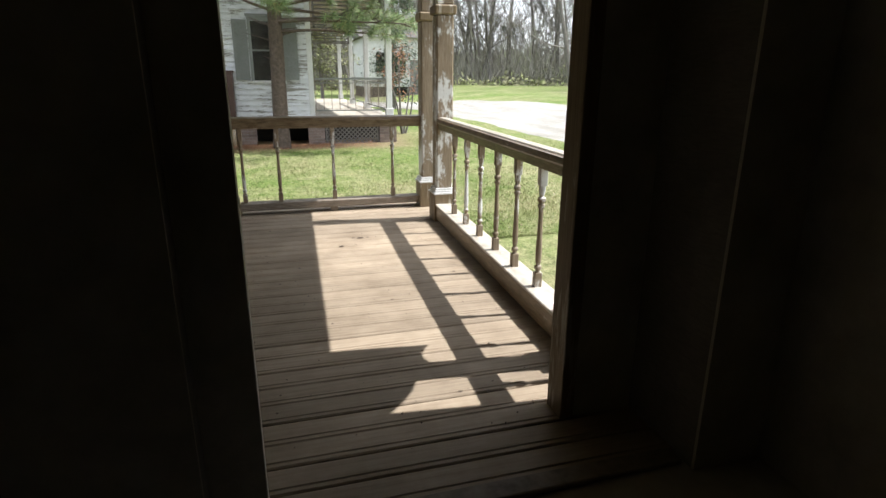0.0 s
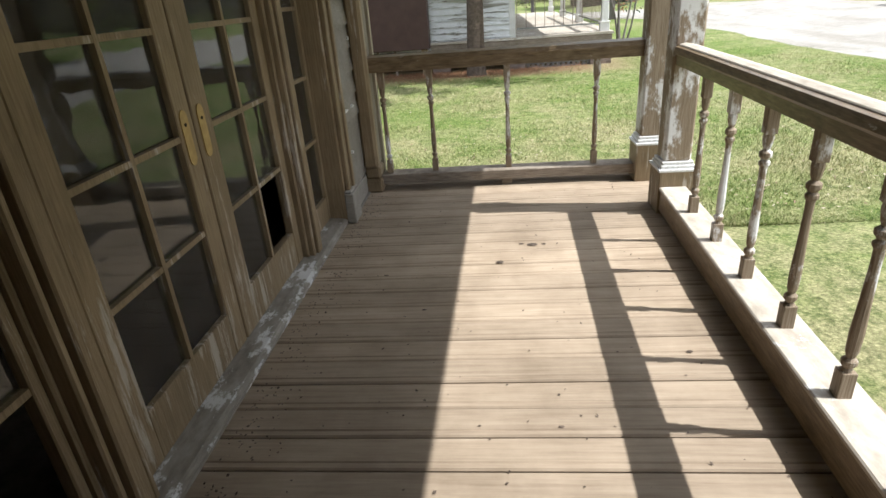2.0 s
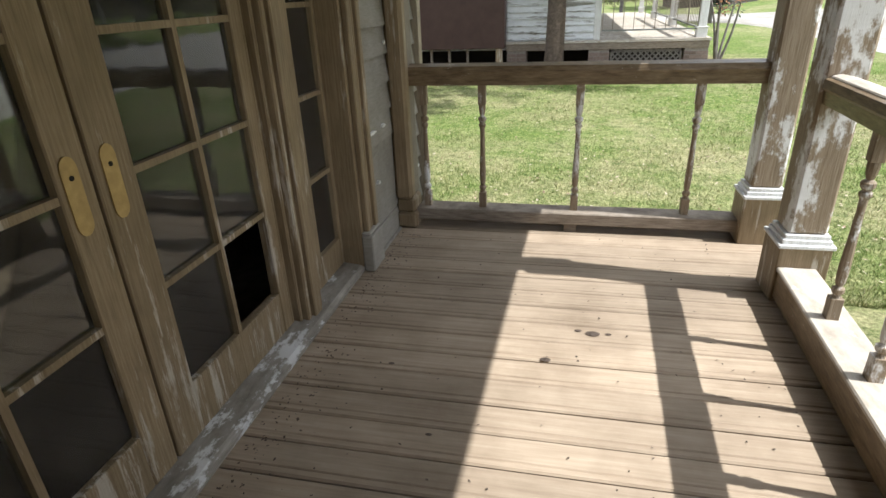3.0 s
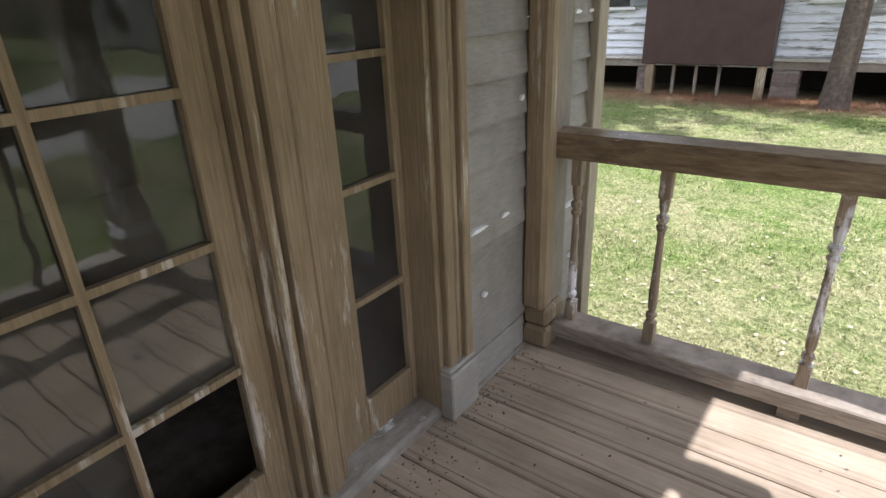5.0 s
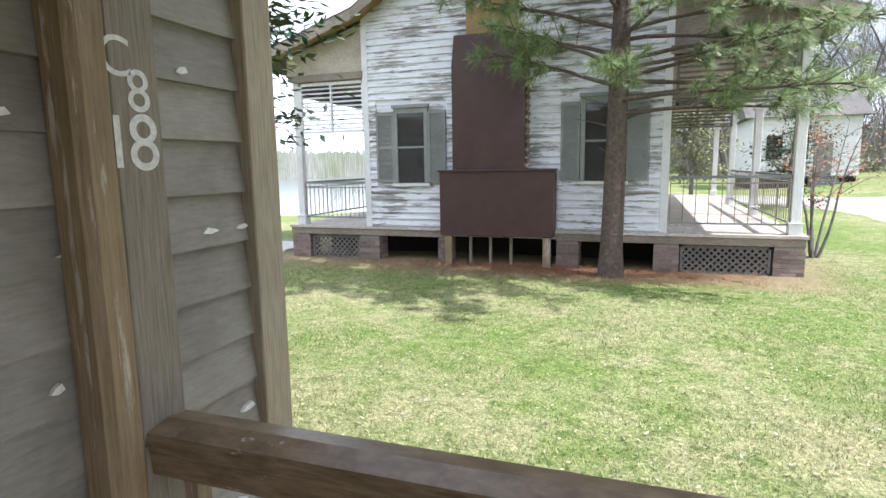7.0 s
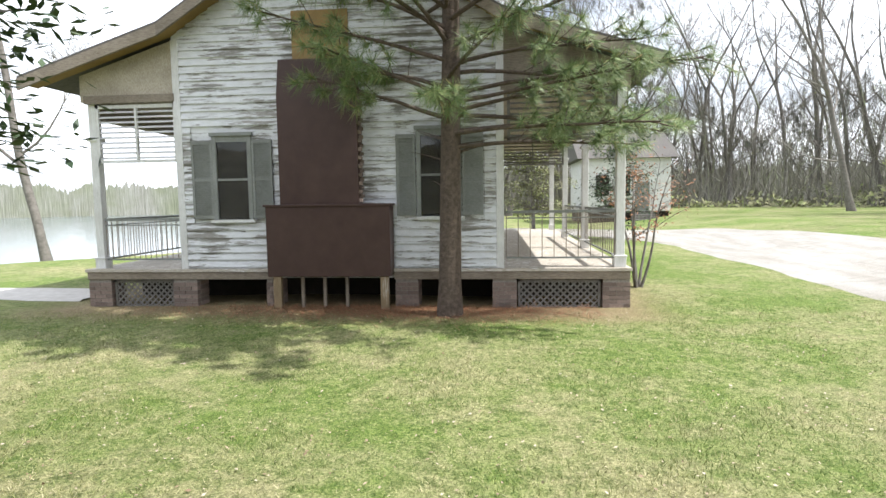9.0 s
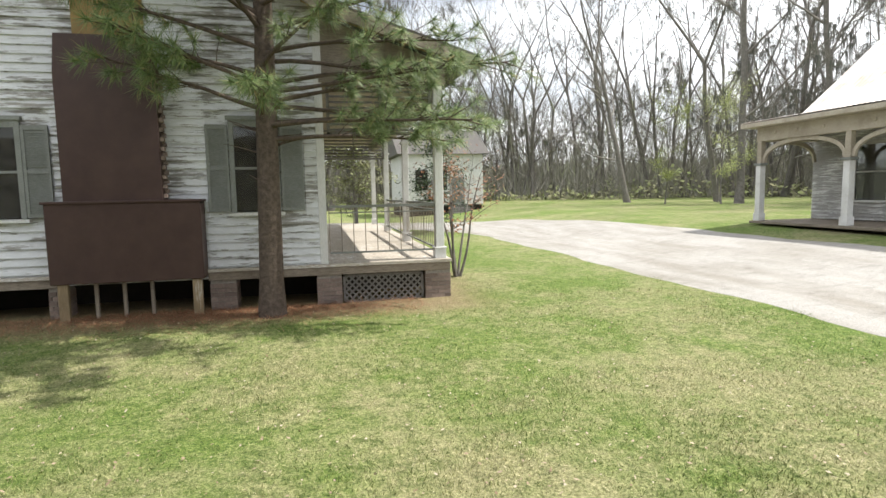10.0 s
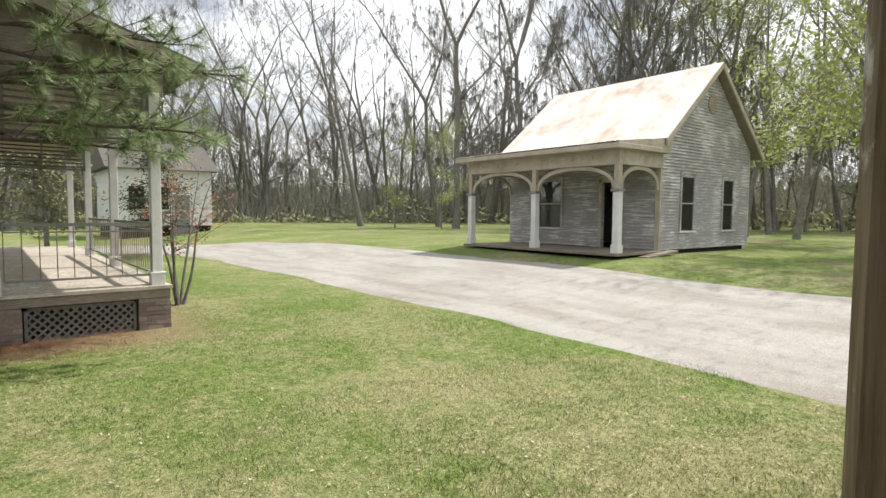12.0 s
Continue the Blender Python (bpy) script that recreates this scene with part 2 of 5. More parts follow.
M["ochre"] = plain("ochre board", (0.33, 0.22, 0.09), (0.24, 0.16, 0.07), 3, 0.8)
M["brass"] = plain("tarnished brass", (0.50, 0.36, 0.15), (0.36, 0.25, 0.10), 30, 0.55, 0.25)
M["dark"] = plain("unlit plaster", (0.62, 0.58, 0.50), (0.36, 0.33, 0.28), 3, 0.9)
# wall colour darkened so the room behind the panes looks unlit
M["room"] = plain("room wall coloured dim", (0.16, 0.145, 0.12), (0.10, 0.09, 0.075), 2, 0.9)
# near-black stands in for the shade in gaps, under floors and behind windows
M["near_black"] = plain("near-black for shade and dark bases", (0.03, 0.025, 0.02), (0.018, 0.015, 0.012), 5, 1.0)
M["brick"] = plain("old brick", (0.35, 0.275, 0.235), (0.24, 0.185, 0.155), 25, 0.9, bump=0.5, vary=0.45)
M["mortar"] = plain("mortar", (0.30, 0.27, 0.235), (0.20, 0.18, 0.16), 30, 0.95, bump=0.5)
M["lattice"] = plain("grey lattice", (0.20, 0.19, 0.17), (0.13, 0.12, 0.11), 12, 0.85)
M["tin"] = material("rusted tin", roof_build, 0.5, 0.15)
M["shingle"] = plain("roof felt", (0.14, 0.13, 0.12), (0.09, 0.085, 0.08), 10, 0.9)
M["concrete"] = plain("pale concrete", (0.55, 0.53, 0.5), (0.42, 0.4, 0.37), 6, 0.85)
M["bark"] = plain("pine bark", (0.15, 0.115, 0.09), (0.065, 0.05, 0.04), 16, 0.95, bump=1.0, dist=0.03)
M["greybark"] = plain("grey bark", (0.23, 0.212, 0.193), (0.115, 0.105, 0.094), 6, 0.95, bump=0.8, dist=0.03)
M["twig"] = plain("bare twigs", (0.28, 0.258, 0.232), (0.175, 0.162, 0.145), 4, 0.95)
M["moss"] = leafy("hanging moss", [(0, (0.11, 0.11, 0.10)), (1, (0.20, 0.20, 0.175))], 0.9)
M["needle"] = leafy("pine needles", [(0, (0.075, 0.13, 0.045)), (0.6, (0.16, 0.23, 0.08)), (0.92, (0.29, 0.34, 0.14)), (1, (0.38, 0.26, 0.12))], 0.45)
M["leaf"] = leafy("dark leaves", [(0, (0.02, 0.045, 0.018)), (0.7, (0.045, 0.08, 0.03)), (1, (0.09, 0.12, 0.05))], 0.55)
M["spring"] = leafy("spring leaves", [(0, (0.26, 0.33, 0.08)), (1, (0.52, 0.54, 0.21))], 0.6)
M["rustleaf"] = leafy("rust leaves", [(0, (0.15, 0.07, 0.04)), (1, (0.36, 0.18, 0.09))], 0.7)
M["shrub"] = leafy("woodland shrub", [(0, (0.14, 0.14, 0.075)), (0.6, (0.24, 0.235, 0.13)), (1, (0.27, 0.32, 0.12))], 0.8)
M["grass"] = material("lawn", grass_build, 0.95)
M["blade"] = material("grass blades", blade_build, 0.8)
M["litter"] = leafy("dry leaves", [(0, (0.20, 0.13, 0.08)), (0.6, (0.42, 0.34, 0.25)), (1, (0.50, 0.44, 0.35))], 0.8)
M["gravel"] = material("gravel road", gravel_build, 0.95)
M["forest"] = material("distant woods", forest_build, 1.0)
M["water"] = plain("lake water", (0.16, 0.19, 0.20), (0.13, 0.16, 0.17), 1, 0.12, spec=0.5, bump=0.2, dist=0.05)
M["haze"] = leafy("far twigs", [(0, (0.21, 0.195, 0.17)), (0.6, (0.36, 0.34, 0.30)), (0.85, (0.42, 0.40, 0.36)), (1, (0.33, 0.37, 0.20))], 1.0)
M["cloth"] = plain("pale sheet", (0.5, 0.48, 0.44), (0.35, 0.33, 0.3), 4, 0.9)

glass = bpy.data.materials.new("old window glass")
glass.use_nodes = True
gn = glass.node_tree
gn.nodes.remove(gn.nodes["Principled BSDF"])
gt, gg = node(gn, "ShaderNodeBsdfTransparent", Color=(0.55, 0.56, 0.52, 1)), node(gn, "ShaderNodeBsdfGlossy", Color=(0.9, 0.92, 0.9, 1), Roughness=0.03)
gd = node(gn, "ShaderNodeBsdfDiffuse", Color=(0.18, 0.17, 0.155, 1))
gf = node(gn, "ShaderNodeFresnel", IOR=1.52)
g1, g2 = gn.nodes.new("ShaderNodeMixShader"), gn.nodes.new("ShaderNodeMixShader")
gb = node(gn, "ShaderNodeBump", Strength=0.12, Distance=0.01)
gn.links.new(noise_at(gn, 5, (1, 1, 1), 2), gb.inputs["Height"])
gn.links.new(gb.outputs[0], gg.inputs["Normal"])
gn.links.new(ramp(gn, noise_at(gn, 7, (1, 1, 1), 6, 0.7), [(0.35, (0.05, 0.05, 0.05)), (0.75, (0.36, 0.36, 0.36))]), g1.inputs[0])
gn.links.new(gt.outputs[0], g1.inputs[1])
gn.links.new(gd.outputs[0], g1.inputs[2])
gn.links.new(gf.outputs[0], g2.inputs[0])
gn.links.new(g1.outputs[0], g2.inputs[1])
gn.links.new(gg.outputs[0], g2.inputs[2])
gn.links.new(g2.outputs[0], gn.nodes["Material Output"].inputs[0])
M["glass"] = glass

# ---- helpers for building ----
ORG = {}


def thing(name, loc, label, category, group="", kind=""):
    ob = new(name)
    ob.location = loc
    ORG[ob] = Vector(loc)
    return tagged(ob, label, category, group, kind)


def finish(me, mat):
    me.materials.append(M[mat])
    return me


def part(name, bm, mat, parent, label="", smooth=False):
    """Links a bmesh, given in world places, as one mesh under a thing or a part."""
    o = ORG[parent]
    bmesh.ops.translate(bm, verts=bm.verts, vec=-o)
    me = bpy.data.meshes.new(name)
    bm.to_mesh(me)
    bm.free()
    if smooth:
        me.polygons.foreach_set("use_smooth", [True] * len(me.polygons))
    ob = new(name, finish(me, mat))
    ob.parent = parent
    ORG[ob] = o
    return tagged(ob, label)


def solo(name, bm, mat, label="", category="", group="", kind="", smooth=False):
    me = bpy.data.meshes.new(name)
    bm.to_mesh(me)
    bm.free()
    if smooth:
        me.polygons.foreach_set("use_smooth", [True] * len(me.polygons))
    ob = new(name, finish(me, mat))
    ORG[ob] = Vector((0, 0, 0))
    return tagged(ob, label, category, group, kind)


def raw(name, verts, faces, mat, parent=None):
    me = bpy.data.meshes.new(name)
    me.from_pydata(verts, [], faces)
    me.update()
    ob = new(name, finish(me, mat))
    ORG[ob] = Vector((0, 0, 0))
    if parent:
        ob.parent = parent
    return ob


def box(bm, a, b, bevel=0.0):
    m = Matrix.Translation([(p + q) / 2 for p, q in zip(a, b)]) @ Matrix.Diagonal((*[abs(q - p) for p, q in zip(a, b)], 1))
    vs = bmesh.ops.create_cube(bm, size=1, matrix=m)["verts"]
    if bevel:
        es = list({e for v in vs for e in v.link_edges})
        bmesh.ops.bevel(bm, geom=es, offset=bevel, segments=1, affect="EDGES")
    return bm


def boxes(*pairs, bevel=0.0):
    bm = bmesh.new()
    for a, b in pairs:
        box(bm, a, b, bevel)
    return bm


def prism(pts, axis, lo, hi, bm=None):
    """A flat outline drawn out along an axis. The outline gives the two other axes in order."""
    bm = bm or bmesh.new()
    def at(p, v):
        c = list(p)
        c.insert("xyz".index(axis), v)
        return c
    f = bm.faces.new([bm.verts.new(at(p, lo)) for p in pts])
    ret = bmesh.ops.extrude_face_region(bm, geom=[f])
    d = [0, 0, 0]
    d["xyz".index(axis)] = hi - lo
    bmesh.ops.translate(bm, verts=[g for g in ret["geom"] if isinstance(g, bmesh.types.BMVert)], vec=d)
    bmesh.ops.recalc_face_normals(bm, faces=bm.faces)
    return bm


def lathe(bm, x, y, profile, seg=10):
    rings = []
    for r, z in profile:
        rings.append([bm.verts.new((x + r * math.cos(2 * math.pi * k / seg), y + r * math.sin(2 * math.pi * k / seg), z)) for k in range(seg)])
    for a, b in zip(rings, rings[1:]):
        for k in range(seg):
            bm.faces.new((a[k], a[(k + 1) % seg], b[(k + 1) % seg], b[k]))
    bm.faces.new(rings[0][::-1])
    bm.faces.new(rings[-1])
    return bm


def smooth_step(a, b, v):
    t = min(1.0, max(0.0, (v - a) / (b - a)))
    return t * t * (3 - 2 * t)


def ground_z(x, y):
    z = -0.5 + 0.08 * smooth_step(9, 14, y) + 0.62 * smooth_step(6.5, 15, x)
    z -= 2.6 * smooth_step(26, 40, 0.707 * (y - x)) * smooth_step(5, 10, -x)
    z += 0.025 * math.sin(x * 0.9 + 1.3) * math.sin(y * 0.7)
    return z


# ---- ground, road, water ----
def ground_sheet():
    xs = sorted({*np.arange(-30, 32.1, 1.0), *np.arange(-200, -30, 10.0), *np.arange(35, 300, 10.0), -900.0, -450.0, 450.0, 900.0})
    ys = sorted({*np.arange(-8, 50.1, 1.0), *np.arange(60, 300, 10.0), *np.arange(-100, -8, 10.0), -900.0, -450.0, 450.0, 900.0})
    verts = [(x, y, ground_z(x, y)) for y in ys for x in xs]
    n = len(xs)
    faces = [(j * n + i, j * n + i + 1, (j + 1) * n + i + 1, (j + 1) * n + i) for j in range(len(ys) - 1) for i in range(n - 1)]
    g = raw("ground", verts, faces, "grass")
    g.data.polygons.foreach_set("use_smooth", [True] * len(g.data.polygons))
    tagged(g, "mown spring lawn, patchy green and straw", "ground", kind="structure")


def road_strip(name, centre, half, mat, label, category, lift=0.02):
    verts, faces = [], []
    for k, (x, y, dx, dy) in enumerate(centre):
        for s in range(-6, 7):
            w = half * s / 6 + (0.22 * noise.noise((x * 0.55, y * 0.55, s)) if abs(s) == 6 else 0)
            px, py = x + w * dy, y - w * dx
            verts.append((px, py, ground_z(px, py) + lift * (1 - 0.9 * (abs(s) == 6))))
        if k:
            a = (k - 1) * 13
            faces += [(a + i, a + i + 1, a + 14 + i, a + 13 + i) for i in range(12)]
    tagged(raw(name, verts, faces, mat), label, category, kind="structure")


ground_sheet()
line = []
px, py, ang = 9.65, -40.0, math.pi / 2
for k in range(240):
    line.append((px, py, math.cos(ang), math.sin(ang)))
    if py > 26 and ang < math.pi:
        ang += 0.043
    px, py = px + 0.6 * math.cos(ang), py + 0.6 * math.sin(ang)
road_strip("road", line, 2.65, "gravel", "pale grey gravel lane with worn edges", "road", 0.03)
road_strip("pavement", [(-40 + k * 1.0, 15.6, 1.0, 0.0) for k in range(33)], 0.75, "concrete", "pale concrete path beside the lawn", "path", 0.03)
bm = bmesh.new()
bmesh.ops.create_grid(bm, x_segments=1, y_segments=1, size=1, matrix=Matrix.Translation((-150, 110, -1.75)) @ Matrix.Diagonal((138, 95, 1, 1)))
solo("water", bm, "water", "still grey lake beyond the lawn", "water", kind="structure")

# ---- own house: porch ----
X_WALL, X_DOOR = -1.20, -1.345
Y_END, Y_IN, X_RAIL = 4.765, 0.52, 0.75


def wall_boards(parent, mat, x_face, y0, y1, z0, z1, step, out=1.0, along="y"):
    """Lapped boards on a wall; each one is a piece whose lower edge stands proud."""
    z = z0
    while z < z1 - 0.01:
        top = min(z1, z + step * 1.04)
        if along == "y":
            o = [(x_face, z), (x_face + out * 0.030, z), (x_face + out * 0.006, top), (x_face, top)]
            bm = prism([(p[0], p[1]) for p in o], "y", y0, y1)
        else:
            o = [(x_face, z), (x_face + out * 0.030, z), (x_face + out * 0.006, top), (x_face, top)]
            bm = prism(o, "x", y0, y1)
        part("board", bm, mat, parent)
        z += step


# the wall along the porch, with an opening for the glazed entrance
bm = boxes(((-1.40, Y_IN, -0.5), (-1.222, 1.18, 2.9)), ((-1.40, 4.18, -0.5), (-1.222, 5.31, 2.9)), ((-1.40, 1.18, 2.25), (-1.222, 4.18, 2.9)), ((-1.40, 1.18, -0.5), (-1.222, 4.18, -0.03)))
wall_w = solo("wall_west", bm, "grey", "grey lapped wooden house wall beside the porch", "wall", kind="structure")
wall_boards(wall_w, "grey", -1.222, 4.20, 4.66, 0.591, 2.84, 0.1405)
wall_boards(wall_w, "grey", -1.222, 4.78, 5.20, 0.029, 2.84, 0.1405)
part("panel", boxes(((-1.222, 4.20, 0.15), (-1.206, 4.66, 0.588)), bevel=0.003), "grey", wall_w, "plain grey panel patched into the siding")
wall_boards(wall_w, "grey", -1.222, Y_IN, 1.16, -0.02, 2.85, 0.138)
bm = boxes(((-1.245, 5.185, -0.5), (-1.185, 5.335, 2.88)), ((-1.21, 5.18, -0.5), (-1.165, 5.215, 2.88)), bevel=0.004)
solo("trim_corner", bm, "trim", "tan painted corner board of the house", "trim", kind="structure")
bm = boxes(((-9.5, 5.18, -0.6), (-1.40, 5.33, 2.9)))
wall_n = solo("wall_north", bm, "grey", "grey lapped wooden end wall of the house", "wall", kind="structure")
solo("wall_north_base", boxes(((-1.40, 5.20, -0.6), (-1.215, 5.325, 2.9))), "grey", "grey wooden corner of the house", "wall", kind="structure")
# closing walls of the dim rooms; the plaster is coloured dark for their shade
tagged(solo("wall_room", boxes(((-5.6, 0.2, -0.05), (-5.5, 5.18, 2.9)), ((-5.6, 0.30, -0.05), (-1.40, 0.40, 2.9))), "room"), "plaster walls of the empty room, coloured dark to look unlit", "wall", kind="structure")
tagged(solo("floor_room", boxes(((-5.6, 0.3, -0.12), (-1.40, 5.18, -0.04))), "oldwood"), "dusty wooden floor of the empty room", "floor", kind="structure")
bm = boxes(((-9.5, -4.2, 2.9), (1.06, 5.36, 3.0)), ((-9.5, -4.2, 3.0), (0.2, 5.3, 3.3)))
tagged(solo("ceiling", bm, "oldwood"), "boarded porch ceiling beneath the roof", "ceiling", kind="structure")
# the entry room behind the doorway
bm = boxes(((-2.2, 0.40, -0.6), (-0.965, 0.52, 2.9)), ((-1.40, 0.525, 0.003), (-0.885, 0.72, 2.9)), ((0.62, 0.40, -0.6), (1.0, 0.52, 2.9)), ((-0.964, 0.40, 2.155), (0.62, 0.52, 2.9)))
wall_s = solo("wall_south", bm, "grey", "dark wooden wall around the doorway onto the porch", "wall", kind="structure")
tagged(solo("wall_entry", boxes(((-2.2, -4.0, -0.1), (-2.1, 0.40, 2.9)), ((0.9, -4.0, -0.1), (1.0, 0.40, 2.9)), ((-2.2, -4.1, -0.1), (1.0, -4.0, 2.9))), "dark"), "dark walls of the entry room", "wall", kind="structure")
tagged(solo("wall_lining", boxes(((-2.1, 0.385, -0.02), (-0.962, 0.398, 2.85)), ((0.62, 0.385, -0.02), (0.9, 0.398, 2.85)), ((-0.98, 0.49, -0.01), (-0.808, 0.549, 2.15)), ((0.36, 0.785, -0.02), (0.62, 0.798, 2.85))), "dark"), "dark plaster lining beside the doorway", "wall", kind="structure")
tagged(solo("floor_entry", boxes(((-2.2, -4.1, -0.12), (1.0, 0.50, -0.012))), "dark"), "dark worn floor of the entry room", "floor", kind="structure")
bm = boxes(((-0.88, 0.552, 0.003), (-0.822, 0.745, 2.15)), ((0.30, 0.775, 0.0), (0.36, 0.895, 2.9)), ((-0.82, 0.38, 2.07), (0.61, 0.545, 2.15)), ((-0.96, 0.722, 0.003), (-0.884, 0.755, 2.15)), bevel=0.004)
tagged(solo("door_1", bm, "brown"), "brown wooden frame of the open doorway", "door frame", kind="structure")
tagged(solo("threshold", boxes(((-0.82, 0.42, -0.012), (0.60, 0.50, 0.010)), bevel=0.004), "oldwood"), "worn wooden threshold of the doorway", "threshold", kind="structure")
tagged(solo("wall_return", boxes(((0.36, 0.80, -0.5), (0.72, 0.885, 2.9)), ((0.62, 0.52, -0.5), (0.72, 0.80, 2.9))), "grey"), "grey wooden wall closing the porch beside the doorway", "wall", kind="structure")
# near-black block under the deck for the shade in the board gaps
tagged(solo("deck_frame", boxes(((-1.22, 0.45, -0.2), (0.92, 4.90, -0.032)), ((0.70, 0.45, -0.55), (0.86, 0.65, -0.2)), ((0.70, 4.65, -0.55), (0.86, 4.85, -0.2)), ((-1.2, 4.65, -0.55), (-1.0, 4.85, -0.2))), "near_black"), "near-black block and stub posts for the shade beneath the porch boards", "deck", kind="structure")


# glazed entrance: a pair of doors between sidelights
def glazed(name, label, y0, y1, z0, z1, stile, low, cols, rows, missing, category, group, left_stile=None):
    t = thing(name, ((X_DOOR), (y0 + y1) / 2, z0), label, category, group)
    x0, x1 = X_DOOR - 0.02, X_DOOR + 0.02
    ls = left_stile or stile
    part("stile", boxes(((x0, y0, z0), (x1, y0 + ls, z1)), bevel=0.004), "brown", t)
    part("stile", boxes(((x0, y1 - stile, z0), (x1, y1, z1)), bevel=0.004), "brown", t)
    part("rail", boxes(((x0 + 0.001, y0 + ls, z0), (x1 - 0.002, y1 - stile, low)), bevel=0.003), "brown", t, "scuffed lower rail")
    part("rail", boxes(((x0 + 0.001, y0 + ls, z1 - 0.12), (x1 - 0.002, y1 - stile, z1)), bevel=0.003), "brown", t)
    ya, yb, za, zb = y0 + ls, y1 - stile, low, z1 - 0.12
    zs = [low]
    step = rows
    while zs[-1] + step < zb - 0.1:
        zs.append(zs[-1] + step)
    zs[-1:] = [zs[-1]] if zb - zs[-1] > 0.12 else []
    zs.append(zb)
    w = (yb - ya) / cols
    for k in range(1, cols):
        part("muntin", boxes(((x0 + 0.006, ya + k * w - 0.010, za), (x1 - 0.004, ya + k * w + 0.010, zb))), "brown", t)
    for z in zs[1:-1]:
        part("muntin", boxes(((x0 + 0.007, ya, z - 0.010), (x1 - 0.005, yb, z + 0.010))), "brown", t)
    for r in range(len(zs) - 1):
        for k in range(cols):
            if (k, r) in missing:
                continue
            p = part("pane", boxes(((X_DOOR - 0.006, ya + k * w + 0.003, zs[r] + 0.003), (X_DOOR - 0.003, ya + (k + 1) * w - 0.003, zs[r + 1] - 0.003))), "glass", t, "dusty glass pane")
            p.visible_shadow = False
    return t


door_l = glazed("glazed_door", "brown worn glazed door leaf with old panes", 1.92, 2.675, 0.045, 2.18, 0.10, 0.224, 2, 0.34, (), "door", "pair of porch doors")
door_r = glazed("glazed_door", "brown worn glazed door leaf with one pane missing", 2.685, 3.45, 0.045, 2.18, 0.066, 0.224, 2, 0.34, ((1, 0),), "door", "pair of porch doors", 0.13)
side_l = glazed("sidelight", "brown narrow sidelight with its lowest pane missing", 1.39, 1.745, 0.045, 2.18, 0.032, 0.215, 1, 0.332, ((0, 0),), "window", "sidelights of the entrance", 0.105)
side_r = glazed("sidelight", "brown narrow sidelight with dusty panes", 3.655, 4.05, 0.045, 2.18, 0.03, 0.19, 1, 0.36, (), "window", "sidelights of the entrance", 0.138)


def escutcheon(parent, y):
    bm = bmesh.new()
    pts = []
    for k in range(9):
        a = math.pi * k / 8
        pts.append((y + 0.024 * math.cos(a), 0.965 + 0.030 * math.sin(a)))
    for k in range(9):
        a = math.pi + math.pi * k / 8
        pts.append((y + 0.024 * math.cos(a), 0.835 + 0.030 * math.sin(a)))
    prism(pts, "x", X_DOOR + 0.0205, X_DOOR + 0.0245, bm)
    pl = part("lock_plate", bm, "brass", parent, "tarnished brass plate")
    bm = bmesh.new()
    bmesh.ops.create_cone(bm, cap_ends=True, segments=10, radius1=0.0065, radius2=0.0065, depth=0.004, matrix=Matrix.Translation((X_DOOR + 0.0245, y, 0.945)) @ Matrix.Rotation(math.pi / 2, 4, "Y"))
    part("keyhole", bm, "near_black", pl)


escutcheon(door_l, 2.615)
escutcheon(door_r, 2.735)


def moulding(name, ys, label):
    """A built-up upright of stepped fillets, from (y0, y1, x front) strips."""
    bm = bmesh.new()
    for a, b, x in ys:
        box(bm, (-1.40, a, 0.03), (x, b, 2.25), 0.006)
    tagged(solo(name, bm, "brown"), label, "trim", kind="structure")


moulding("trim_mullion_a", [(3.452, 3.475, -1.33), (3.475, 3.495, -1.30), (3.495, 3.525, -1.272), (3.525, 3.535, -1.285), (3.535, 3.60, -1.258), (3.60, 3.61, -1.285), (3.61, 3.635, -1.272), (3.635, 3.655, -1.31)], "brown moulded mullion between door and sidelight")
moulding("trim_mullion_b", [(1.747, 1.765, -1.31), (1.765, 1.79, -1.272), (1.79, 1.80, -1.285), (1.80, 1.86, -1.258), (1.86, 1.87, -1.285), (1.87, 1.895, -1.272), (1.895, 1.917, -1.32)], "brown moulded mullion between sidelight and door")


def pilaster(y0, y1):
    t = thing("pilaster", (-1.2, (y0 + y1) / 2, 0), "brown worn pilaster with a plain plinth beside the entrance", "pilaster", "pilasters of the entrance")
    part("shaft", boxes(((-1.40, y0, 0.0), (-1.215, y1, 2.5)), bevel=0.005), "brown", t)
    for a, b, x in ((y0 + 0.02, y0 + 0.07, -1.188), (y0 + 0.08, y1 - 0.04, -1.192), (y1 - 0.032, y1 + 0.012, -1.178)):
        part("fillet", boxes(((-1.216, a, 0.2), (x, b, 2.5)), bevel=0.005), "brown", t)
    part("plinth", boxes(((-1.22, y0 - 0.005, 0.0), (-1.162, y1 + 0.02, 0.195)), ((-1.22, y0 - 0.002, 0.195), (-1.172, y1 + 0.016, 0.212)), bevel=0.006), "grey", t, "grey scuffed plinth block")


pilaster(4.052, 4.195)
pilaster(1.20, 1.385)
tagged(solo("door_2", boxes(((-1.40, 1.2, 2.18), (-1.225, 4.18, 2.30)), ((-1.40, 1.2, 2.30), (-1.205, 4.18, 2.42)), bevel=0.006), "brown"), "brown wooden head over the glazed entrance", "door frame", kind="structure")
bm = prism([(-1.40, 0.0), (-1.222, 0.0), (-1.219, 0.022), (-1.24, 0.034), (-1.40, 0.050)], "y", 1.20, 4.05)
tagged(solo("sill", bm, "sill"), "worn pale wooden sill beneath the entrance doors", "sill", kind="structure")
